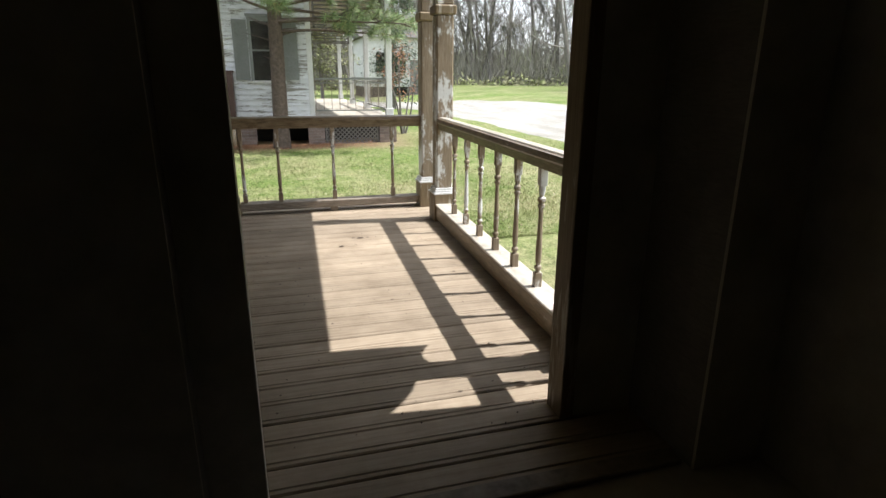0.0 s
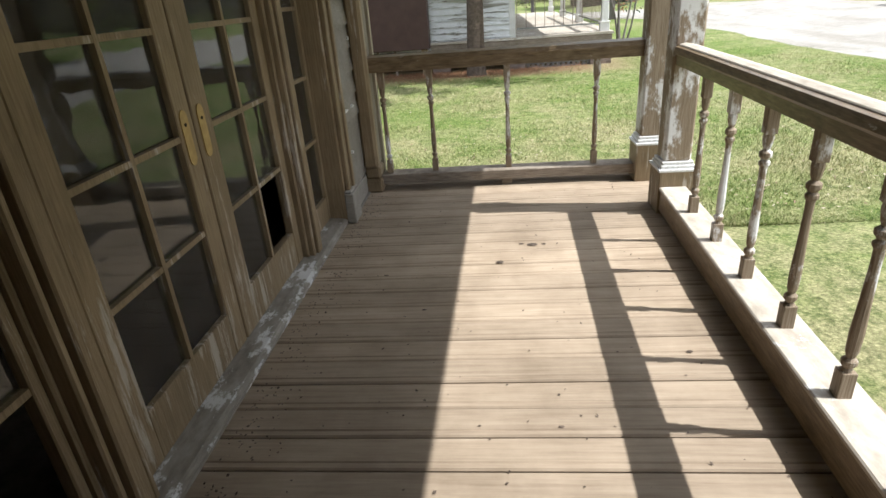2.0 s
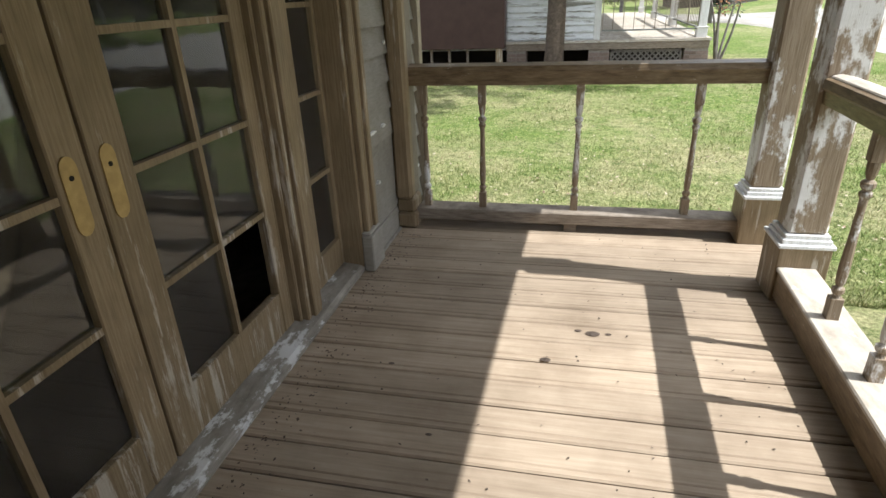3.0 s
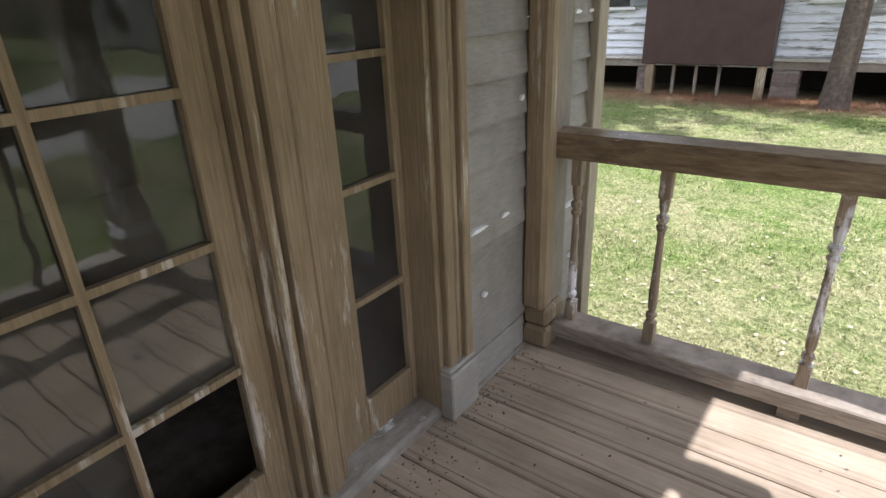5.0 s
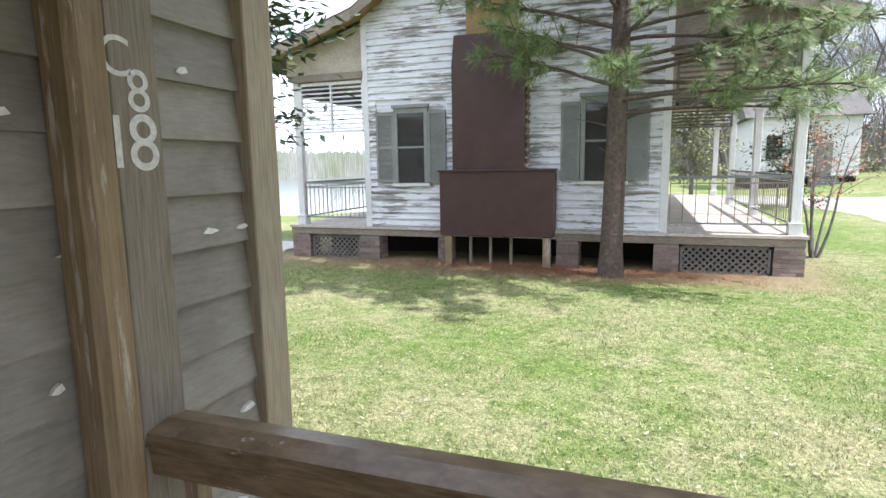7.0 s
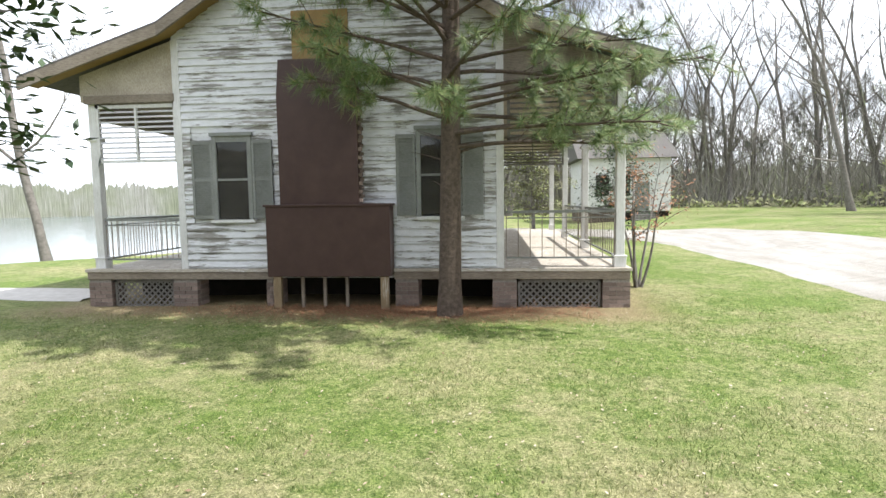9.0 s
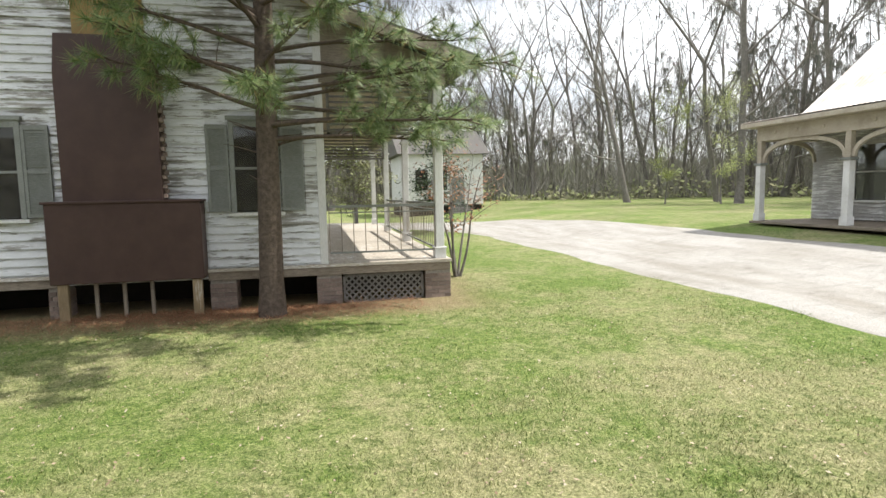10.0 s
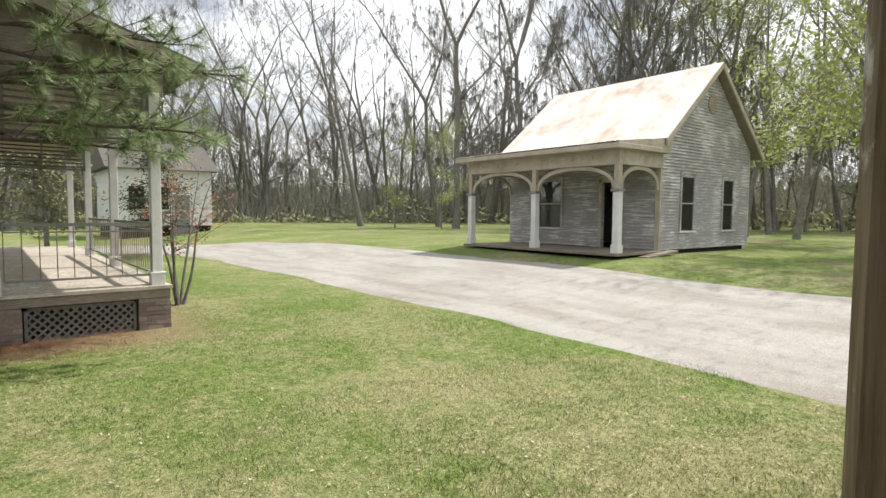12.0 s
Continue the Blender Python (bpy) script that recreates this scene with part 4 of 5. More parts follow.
part("porch_beam", boxes(((-7.30, H2_Y + 0.10, 3.02), (-7.10, H2_BACK, 3.42))), "oldwood", house)


def iron_rail(p, q, z0, z1, n):
    p, q = Vector(p), Vector(q)
    t = (q - p).normalized()
    s = Vector((-t.y, t.x, 0)) * 0.02
    bm = bmesh.new()
    for za, zb in ((z0, z0 + 0.03), (z1 - 0.045, z1), (z1 - 0.14, z1 - 0.12)):
        f = [bm.verts.new((*(c + o).xy, h)) for h in (za, zb) for c, o in ((p, -s), (q, -s), (q, s), (p, s))]
        for k in range(4):
            bm.faces.new((f[k], f[(k + 1) % 4], f[4 + (k + 1) % 4], f[4 + k]))
        bm.faces.new(f[3::-1])
        bm.faces.new(f[4:])
    r = part("railing", bm, "shutter", house, "grey porch railing")
    for k in range(n + 1):
        c = p.lerp(q, k / n)
        part("picket", lathe(bmesh.new(), c.x, c.y, [(0.008, z0), (0.008, z1 - 0.02)], 5), "oldwood", r)


iron_rail((0.34, 14.56, 0), (2.20, 14.56, 0), 0.42, 1.26, 9)
iron_rail((2.28, 14.68, 0), (2.28, 18.3, 0), 0.42, 1.26, 20)
iron_rail((2.28, 18.5, 0), (2.28, 22.2, 0), 0.42, 1.26, 14)
iron_rail((-7.1, 14.56, 0), (-5.6, 14.56, 0), 0.42, 1.20, 14)
iron_rail((-7.2, 14.68, 0), (-7.2, 18.3, 0), 0.42, 1.20, 20)

# ---- small grey house across the lane ----
sh = thing("small_house", (18.2, 17.0, 0.1), "small grey clapboard house with arched porch and tin roof", "house")
S_X0, S_X1, S_Y0, S_Y1, S_F = 16.3, 22.3, 14.0, 20.4, 0.34
part("wall", prism([(S_X0, S_F), (S_X1, S_F), (S_X1, 3.75), (19.3, 6.28), (S_X0, 3.75)], "y", S_Y0, S_Y0 + 0.15), "weather", sh)
part("wall", prism([(S_X0, S_F), (S_X1, S_F), (S_X1, 3.75), (19.3, 6.28), (S_X0, 3.75)], "y", S_Y1 - 0.15, S_Y1), "weather", sh)
part("wall", boxes(((S_X0, S_Y0 + 0.15, S_F), (S_X0 + 0.15, 15.40, 3.75)), ((S_X0, 16.15, S_F), (S_X0 + 0.15, S_Y1 - 0.15, 3.75)), ((S_X0, 15.40, 2.52), (S_X0 + 0.15, 16.15, 3.75))), "weather", sh)
part("wall", boxes(((S_X1 - 0.15, S_Y0 + 0.15, S_F), (S_X1, S_Y1 - 0.15, 3.75))), "weather", sh)
part("inner_wall", boxes(((19.0, S_Y0 + 0.2, S_F), (19.1, S_Y1 - 0.2, 3.7))), "dark", sh)
# near-black blocks put in for the shade under the raised floors
part("underfloor", boxes(((S_X0, S_Y0 + 0.1, 0.0), (S_X1 - 0.1, S_Y1, S_F)), ((14.3, S_Y0 + 0.2, 0.0), (S_X0, S_Y1, S_F - 0.08))), "near_black", sh)
bm = bmesh.new()
z = S_F + 0.02
while z < 6.2:
    x0, x1 = (S_X0, S_X1) if z < 3.75 else (19.3 - (6.28 - z) / 0.843, 19.3 + (6.28 - z) / 0.843)
    spans = [(x0, x1)]
    for a, b in ((17.33, 18.27), (20.13, 21.07)):
        if 0.86 < z + 0.05 < 2.8:
            spans = [s for p, q in spans for s in ((p, min(q, a)), (max(p, b), q)) if s[1] - s[0] > 0.03]
    for p, q in spans:
        prism([(S_Y0, z), (S_Y0 - 0.048, z), (S_Y0 - 0.048, z + 0.014), (S_Y0 - 0.004, z + 0.104), (S_Y0, z + 0.104)], "x", p, q, bm)
    z += 0.10
tagged(part("boards", bm, "weather", sh, "narrow grey lapped boards"), kind="stuff")
bm = bmesh.new()
z = S_F + 0.02
while z < 3.3:
    spans = [(S_Y0, S_Y1)]
    for a, b, z1 in ((15.30, 16.25, 2.62), (17.75, 18.95, 2.8)):
        if z < z1 and not (b > 18 and z < 0.85):
            spans = [s for p, q in spans for s in ((p, min(q, a)), (max(p, b), q)) if s[1] - s[0] > 0.03]
    for p, q in spans:
        prism([(S_X0, z), (S_X0 - 0.048, z), (S_X0 - 0.048, z + 0.014), (S_X0 - 0.004, z + 0.104), (S_X0, z + 0.104)], "y", p, q, bm)
    z += 0.10
tagged(part("boards", bm, "weather", sh, "narrow grey lapped boards"), kind="stuff")
sash_window(sh, "x", 17.42, 18.18, 0.95, 2.68, S_Y0 - 0.022, -1, "weather")
sash_window(sh, "x", 20.22, 20.98, 0.95, 2.68, S_Y0 - 0.022, -1, "weather")
sash_window(sh, "y", 17.85, 18.85, 0.98, 2.65, S_X0 - 0.022, -1, "weather")
part("door_frame", boxes(((S_X0 - 0.05, 15.30, S_F), (S_X0 + 0.02, 15.41, 2.6)), ((S_X0 - 0.05, 16.14, S_F), (S_X0 + 0.02, 16.25, 2.6)), ((S_X0 - 0.05, 15.30, 2.50), (S_X0 + 0.02, 16.25, 2.62)), bevel=0.004), "cream", sh, "pale frame of the open doorway")
for x in (S_X0 - 0.03, S_X1 - 0.10):
    part("corner_board", boxes(((x, S_Y0 - 0.035, S_F), (x + 0.13, S_Y0, 3.75)), bevel=0.004), "weather", sh)
bm = bmesh.new()
bmesh.ops.create_cone(bm, cap_ends=True, segments=20, radius1=0.33, radius2=0.33, depth=0.04, matrix=Matrix.Translation((19.3, S_Y0 - 0.03, 5.15)) @ Matrix.Rotation(math.pi / 2, 4, "X"))
vent = part("gable_vent", bm, "oldwood", sh, "round slatted gable vent")
for k in range(7):
    w = math.sqrt(0.30 ** 2 - (0.26 - 0.087 * k) ** 2) if abs(0.26 - 0.087 * k) < 0.3 else 0.05
    part("slat", boxes(((19.3 - w, S_Y0 - 0.065, 5.15 - 0.27 + 0.087 * k), (19.3 + w, S_Y0 - 0.05, 5.15 - 0.22 + 0.087 * k))), "cream", vent)


def tin_slope(name, x0, z0, x1, z1, y0, y1, parent):
    """Corrugated tin, ribs running down the slope."""
    n = int((y1 - y0) / 0.038)
    verts, faces = [], []
    d = Vector((x1 - x0, z1 - z0)).normalized()
    nx, nz = (-d.y, d.x) if d.x > 0 else (d.y, -d.x)
    rows = 6
    for r in range(rows + 1):
        f = r / rows
        for k in range(n + 1):
            h = 0.007 * math.sin(k * 1.57) + 0.01 * noise.noise((k * 0.05, r * 1.7, 3))
            verts.append((x0 + (x1 - x0) * f + nx * h, y0 + (y1 - y0) * k / n, z0 + (z1 - z0) * f + nz * h))
    for r in range(rows):
        for k in range(n):
            a = r * (n + 1) + k
            faces.append((a, a + 1, a + n + 2, a + n + 1))
    ob = raw(name, [tuple(Vector(v) - ORG[parent]) for v in verts], faces, "tin", parent)
    ORG[ob] = ORG[parent]
    return tagged(ob, "rusted corrugated tin roofing")


tin_slope("roof", 19.3, 6.50, 15.95, 3.72, S_Y0 - 0.35, S_Y1 + 0.35, sh)
tin_slope("roof", 19.3, 6.50, 22.75, 3.62, S_Y0 - 0.35, S_Y1 + 0.35, sh)
part("roof_deck", prism([(15.98, 3.66), (19.3, 6.42), (22.72, 3.56), (22.72, 3.50), (19.3, 6.34), (15.98, 3.60)], "y", S_Y0 - 0.30, S_Y1 + 0.3), "oldwood", sh)
part("bargeboard", prism([(15.95, 3.50), (19.3, 6.30), (22.75, 3.42), (22.75, 3.62), (19.3, 6.48), (15.95, 3.70)], "y", S_Y0 - 0.36, S_Y0 - 0.31), "cream", sh)
tin_slope("porch_roof", 16.4, 3.78, 13.62, 3.46, S_Y0 - 0.25, S_Y1 + 0.2, sh)
for y0, y1 in ((S_Y0 - 0.27, S_Y0 - 0.20), (S_Y1 + 0.14, S_Y1 + 0.21)):
    part("cornice_side", prism([(13.62, 3.40), (16.35, 3.40), (16.35, 3.77), (15.95, 3.72), (13.62, 3.455)], "y", y0, y1), "cream", sh)
part("wall", boxes(((16.2, S_Y0 - 0.01, 3.28), (16.32, S_Y1, 3.78))), "weather", sh)
part("cornice", boxes(((13.60, S_Y0 - 0.28, 3.28), (16.3, S_Y1 + 0.22, 3.42)), bevel=0.01), "cream", sh, "pale boxed porch cornice")
part("frieze", boxes(((14.0, S_Y0 - 0.05, 2.86), (14.2, S_Y1 - 0.05, 3.28)), ((14.2, S_Y0 - 0.05, 2.86), (16.25, S_Y0 + 0.12, 3.28)), ((14.2, S_Y1 - 0.2, 2.86), (16.25, S_Y1 - 0.05, 3.28)), bevel=0.006), "cream", sh, "tan frieze above the arches")
part("porch_deck", boxes(((13.85, S_Y0 - 0.1, S_F - 0.08), (16.3, S_Y1, S_F)), bevel=0.01), "oldwood", sh, "grey boarded porch floor")
part("ramp", prism([(14.9, 0.16), (16.6, 0.30), (16.6, 0.36), (14.9, 0.22)], "y", S_Y0 - 0.45, S_Y0 - 0.14), "oldwood", sh, "loose board beside the porch")
COLS = [(14.1, 14.05), (14.1, 17.15), (14.1, 20.25)]
for x, y in COLS:
    c = part("column", boxes(((x - 0.10, y - 0.10, S_F), (x + 0.10, y + 0.10, 2.10)), bevel=0.01), "whitepaint", sh, "white square porch column")
    part("plinth", boxes(((x - 0.125, y - 0.125, S_F), (x + 0.125, y + 0.125, 0.58)), bevel=0.008), "whitepaint", c)
    part("capital", boxes(((x - 0.15, y - 0.15, 2.10), (x + 0.15, y + 0.15, 2.17)), bevel=0.01), "shutter", c)
    part("upper_post", boxes(((x - 0.085, y - 0.085, 2.17), (x + 0.085, y + 0.085, 2.88)), bevel=0.006), "cream", c)
part("half_post", boxes(((16.18, 13.97, S_F), (16.3, 14.13, 2.88))), "cream", sh)


# small turned rosettes along the frieze
for y in (14.9, 15.6, 16.4, 17.9, 18.8, 19.6):
    bm = bmesh.new()
    bmesh.ops.create_cone(bm, cap_ends=True, segments=12, radius1=0.055, radius2=0.035, depth=0.03, matrix=Matrix.Translation((13.985, y, 3.08)) @ Matrix.Rotation(-math.pi / 2, 4, "Y"))
    part("rosette", bm, "cream", sh)


def arch(a0, a1, spring, crown, axis, at, parent):
    n, pts, inner = 20, [], []
    for k in range(n + 1):
        t = math.pi * k / n
        c = (a0 + a1) / 2 - (a1 - a0) / 2 * math.cos(t)
        c2 = (a0 + a1) / 2 - ((a1 - a0) / 2 - 0.10) * math.cos(t)
        pts.append((c, spring + (crown - spring) * math.sin(t) ** 0.8))
        inner.append((c2, spring + (crown - 0.12 - spring) * math.sin(t) ** 0.8))
    part("arch", prism(pts + inner[::-1], axis, at - 0.035, at + 0.035), "cream", parent, "curved cream porch arch")


arch(14.13, 17.07, 2.19, 2.88, "x", 14.1, sh)
arch(17.23, 20.17, 2.19, 2.88, "x", 14.1, sh)
arch(14.18, 16.2, 2.19, 2.88, "y", 14.05, sh)
arch(14.18, 16.2, 2.19, 2.88, "y", 20.25, sh)


# ---- trees ----
class Soup:
    """Collects tubes, needles and leaves for one joined mesh."""
    def __init__(self):
        self.v, self.f = [], []

    def tube(self, pts, radii, seg=5):
        base = len(self.v)
        for i, (p, r) in enumerate(zip(pts, radii)):
            d = (pts[min(i + 1, len(pts) - 1)] - pts[max(i - 1, 0)])
            if d.length < 1e-6:
                d = Vector((0, 0, 1))
            q = d.to_track_quat("Z", "Y")
            for k in range(seg):
                a = 2 * math.pi * k / seg
                self.v.append(tuple(p + q @ Vector((r * math.cos(a), r * math.sin(a), 0))))
        for i in range(len(pts) - 1):
            a = base + i * seg
            self.f += [(a + k, a + (k + 1) % seg, a + seg + (k + 1) % seg, a + seg + k) for k in range(seg)]

    def tri(self, a, b, c):
        n = len(self.v)
        self.v += [tuple(a), tuple(b), tuple(c)]
        self.f.append((n, n + 1, n + 2))

    def leaf(self, p, d, side, length, width):
        n = len(self.v)
        m = p + d * length * 0.5
        self.v += [tuple(p), tuple(m + side * width), tuple(p + d * length), tuple(m - side * width)]
        self.f.append((n, n + 1, n + 2, n + 3))

    def object(self, name, mat, parent, smooth=False):
        ob = raw(name, self.v, self.f, mat, parent)
        if smooth:
            ob.data.polygons.foreach_set("use_smooth", [True] * len(ob.data.polygons))
        return ob


def bend(rng, start, direction, length, n, wobble, lift=0.0):
    pts, d = [start], direction.normalized()
    for k in range(n):
        d = (d + Vector((rng.uniform(-1, 1), rng.uniform(-1, 1), rng.uniform(-1, 1))) * wobble + Vector((0, 0, lift))).normalized()
        pts.append(pts[-1] + d * length / n)
    return pts


def bare_tree(seed, height, moss=0, leaves=0, low=0.35, leaf=1.0):
    """A woodland tree: a leaning trunk that forks again and again into rising limbs, then fine twigs."""
    rng = random.Random(seed)
    t = thing("tree", (0, -300 - 20 * seed, 0), "tall bare woodland tree with forking grey limbs" if not leaves else "tall woodland tree with thin fresh spring leaves", "tree", "woodland trees")
    wood_s, twigs, green, hang = Soup(), Soup(), Soup(), Soup()
    tips = []

    def spray(p, d, size):
        """Fine twigs round a branch end."""
        for m in range(6):
            e = p + (d * 0.8 + Vector((rng.uniform(-1, 1), rng.uniform(-1, 1), rng.uniform(-0.3, 0.9)))).normalized() * size * rng.uniform(0.6, 1.3)
            w = Vector((rng.uniform(-1, 1), rng.uniform(-1, 1), 0)).normalized() * 0.010
            twigs.tri(p - w, p + w, e)
            for h in range(2):
                q = p.lerp(e, rng.uniform(0.25, 0.8))
                twigs.tri(q - w * 0.75, q + w * 0.75, q + Vector((rng.uniform(-1, 1), rng.uniform(-1, 1), rng.uniform(-0.3, 0.9))) * size * 0.5)

    def grow(p, d, length, r, level):
        n = (9, 7, 6, 5)[level]
        pts = bend(rng, p, d, length, n, (0.06, 0.11, 0.16, 0.22)[level], 0.035)
        end = r * (0.62, 0.42, 0.35, 0.3)[level]
        (wood_s if level < 2 else twigs).tube(pts, [r + (end - r) * k / n + (0.35 * r if level == 0 and k == 0 else 0) for k in range(n + 1)], (8, 6, 4, 3)[level])
        if level == 3:
            tips.append(pts)
            for q in pts[1:]:
                spray(q, (pts[-1] - pts[0]).normalized(), 0.85)
            return
        ahead = (pts[-1] - pts[-2]).normalized()
        turn = rng.uniform(0, 6.28)
        count = (rng.choice((2, 2, 3)), 2, 3)[level]
        for k in range(count):
            a = turn + k * 6.28 / count + rng.uniform(-0.5, 0.5)
            out = Vector((math.cos(a), math.sin(a), 0))
            grow(pts[-1], ahead + out * rng.uniform(0.22, 0.55), length * rng.uniform(0.55, 0.85), end * rng.uniform(0.75, 0.95), level + 1)
        # side limbs lower down
        for k in range((rng.randint(3, 5), rng.randint(3, 4), 3)[level]):
            f = rng.uniform(low if level == 0 else 0.2, 0.95) * n
            i = min(n - 1, int(f))
            q = pts[i].lerp(pts[i + 1], f - i)
            a = rng.uniform(0, 6.28)
            grow(q, Vector((math.cos(a), math.sin(a), rng.uniform(0.15, 0.9))), length * rng.uniform(0.28, 0.55), r * rng.uniform(0.22, 0.4), min(3, level + (1 if rng.random() < 0.4 and level == 0 else 2)))

    lean = Vector((rng.uniform(-0.17, 0.17), rng.uniform(-0.17, 0.17), 1))
    grow(Vector((0, 0, -0.2)), lean, height * rng.uniform(0.42, 0.55), height * 0.0098, 0)
    for br in tips:
        for m in range(leaves):
            w = br[rng.randint(1, 5)] + Vector((rng.gauss(0, 0.5), rng.gauss(0, 0.5), rng.gauss(0, 0.35)))
            d = Vector((rng.uniform(-1, 1), rng.uniform(-1, 1), rng.uniform(-1, 0.3))).normalized()
            green.leaf(w, d, d.orthogonal().normalized(), leaf * rng.uniform(0.10, 0.20), leaf * rng.uniform(0.03, 0.06))
        for m in range(moss):
            w = br[rng.randint(0, 4)]
            for h in range(6):
                o = Vector((rng.gauss(0, 0.10), rng.gauss(0, 0.10), 0))
                hang.tri(w + o - Vector((0.03, 0.02, 0)), w + o + Vector((0.03, 0.02, 0)), w + o * 1.7 - Vector((0, 0, rng.uniform(0.4, 1.6))))
    wood_s.object("trunk", "greybark", t, True)
    tagged(twigs.object("twigs", "twig", t), kind="stuff")
    if leaves:
        tagged(green.object("crown", "spring", t), kind="stuff")
    if moss:
        tagged(hang.object("moss", "moss", t), "grey hanging moss", kind="stuff")
    return t


rng = random.Random(11)
kinds = [bare_tree(1, 25), bare_tree(2, 29), bare_tree(3, 22, 0, 14, 0.25), bare_tree(4, 27, 2), bare_tree(5, 31, 3), bare_tree(6, 19, 0, 42, 0.2, 1.9), bare_tree(7, 24, 0, 4, 0.3), bare_tree(12, 26)]
protos_used = set()


def plant(kind, x, y, s=1.0, r=0.0):
    m = pose(x, y, ground_z(x, y), 0, 0, r)
    if kind in protos_used:
        t = copy_thing(kinds[kind], m)
    else:
        t = kinds[kind]
        t.matrix_basis = m
        protos_used.add(kind)
    t.scale = (s, s, s)
    return t


# the wood's edge beyond the lawns
for k in range(150):
    az = radians(rng.uniform(-8.0, 108))
    base = 62 + 12 * math.sin(az * 3.1) if az < 1.0 else 50 + 6 * math.sin(az * 5)
    d = base + abs(rng.gauss(0, 9))
    x, y = 0.2 + d * math.sin(az), 4.7 + d * math.cos(az)
    kk = rng.choice([0, 1, 7, 4, 3, 7, 6, 0, 3, 2]) if az < 1.05 else rng.choice([2, 5, 5, 6, 3])
    plant(kk, x, y, rng.uniform(0.82, 1.12), rng.uniform(0, 360))
# slender young growth beneath them
for k in range(120):
    az = radians(rng.uniform(-6.0, 106))
    d = (66 + 9 * math.sin(az * 3.1) if az < 1.0 else 54) + rng.uniform(-3, 20)
    plant(rng.choice([0, 7, 6, 1, 6, 7, 2]), 0.2 + d * math.sin(az), 4.7 + d * math.cos(az), rng.uniform(0.34, 0.58), rng.uniform(0, 360))
# trees behind the small house and to its side
for kk, x, y, s in ((4, 34, 36, 0.85), (3, 38, 29, 0.9), (4, 30, 40, 0.95), (4, 41, 34, 0.9), (5, 30, 12.0, 0.85), (5, 33, 16.0, 0.9), (2, 38, 12, 0.8), (5, 23.4, 9.7, 0.62), (5, 25.8, 10.0, 0.78), (5, 24.0, 5.5, 0.7), (5, 28.5, 40, 0.36), (5, 31, 43.5, 0.42), (5, 26, 43, 0.34), (5, 34, 19, 0.8), (5, 40, 20, 0.9), (1, 27, 50, 0.9), (3, 33, 46, 0.9)):
    plant(kk, x, y, s, rng.uniform(0, 360))
for k, p in enumerate(kinds):
    if k not in protos_used:
        plant(k, 60 + k, 60)
# bare riverside tree beyond the cottage
plant(0, -16.8, 24.5, 0.7, 40)

# low woodland growth and the far wood behind it
sp = Soup()
for k in range(9000):
    az = radians(rng.uniform(4, 110))
    d = (66 if az < 1.0 else 54) + rng.uniform(0, 22)
    x, y = d * math.sin(az), 4.7 + d * math.cos(az)
    h = (0.4 + 3.4 * max(0.0, noise.noise((az * 9, d * 0.09, 0)) + 0.25)) * rng.random()
    dd = Vector((rng.uniform(-1, 1), rng.uniform(-1, 1), rng.uniform(-0.4, 1))).normalized()
    sp.leaf(Vector((x, y, ground_z(x, y) + h)), dd, dd.orthogonal().normalized(), rng.uniform(0.3, 0.75), rng.uniform(0.1, 0.25))
tagged(sp.object("undergrowth", "shrub", None), "thin green undergrowth along the wood's edge", "undergrowth", kind="stuff")
for name, az0, az1, rad, h, seed in (("backdrop_woods", -16, 112, 112, 8.5, 1), ("backdrop_far_bank", -75, -12, 190, 9.0, 7)):
    verts, faces = [], []
    n = 900
    for k in range(n + 1):
        az = radians(az0 + (az1 - az0) * k / n)
        for z in (-2.0, h * (0.75 + 0.25 * noise.noise((k * 0.03, seed, 0)) + 0.22 * noise.noise((k * 0.37, seed, 4)) + 0.1 * noise.noise((k * 1.7, seed, 9)))):
            verts.append((0.2 + rad * math.sin(az), 4.7 + rad * math.cos(az), z))
        if k:
            faces.append((2 * k - 2, 2 * k, 2 * k + 1, 2 * k - 1))
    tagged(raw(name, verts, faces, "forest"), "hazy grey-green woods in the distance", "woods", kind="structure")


# slender far stems that thin out towards the sky
sp = Soup()
for k in range(75000):
    az = radians(rng.uniform(-15, 111))
    d = rng.uniform(72, 112)
    x, y = d * math.sin(az), 4.7 + d * math.cos(az)
    z0 = rng.uniform(-0.5, 15) * rng.random() ** 1.5
    h = rng.uniform(1.0, 4.2)
    w = Vector((math.cos(az), -math.sin(az), 0)) * rng.uniform(0.015, 0.05)
    b = Vector((x, y, z0))
    sp.tri(b - w, b + w, b + Vector((rng.gauss(0, 1.1), rng.gauss(0, 1.1), h)))
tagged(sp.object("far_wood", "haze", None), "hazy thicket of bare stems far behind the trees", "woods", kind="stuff")


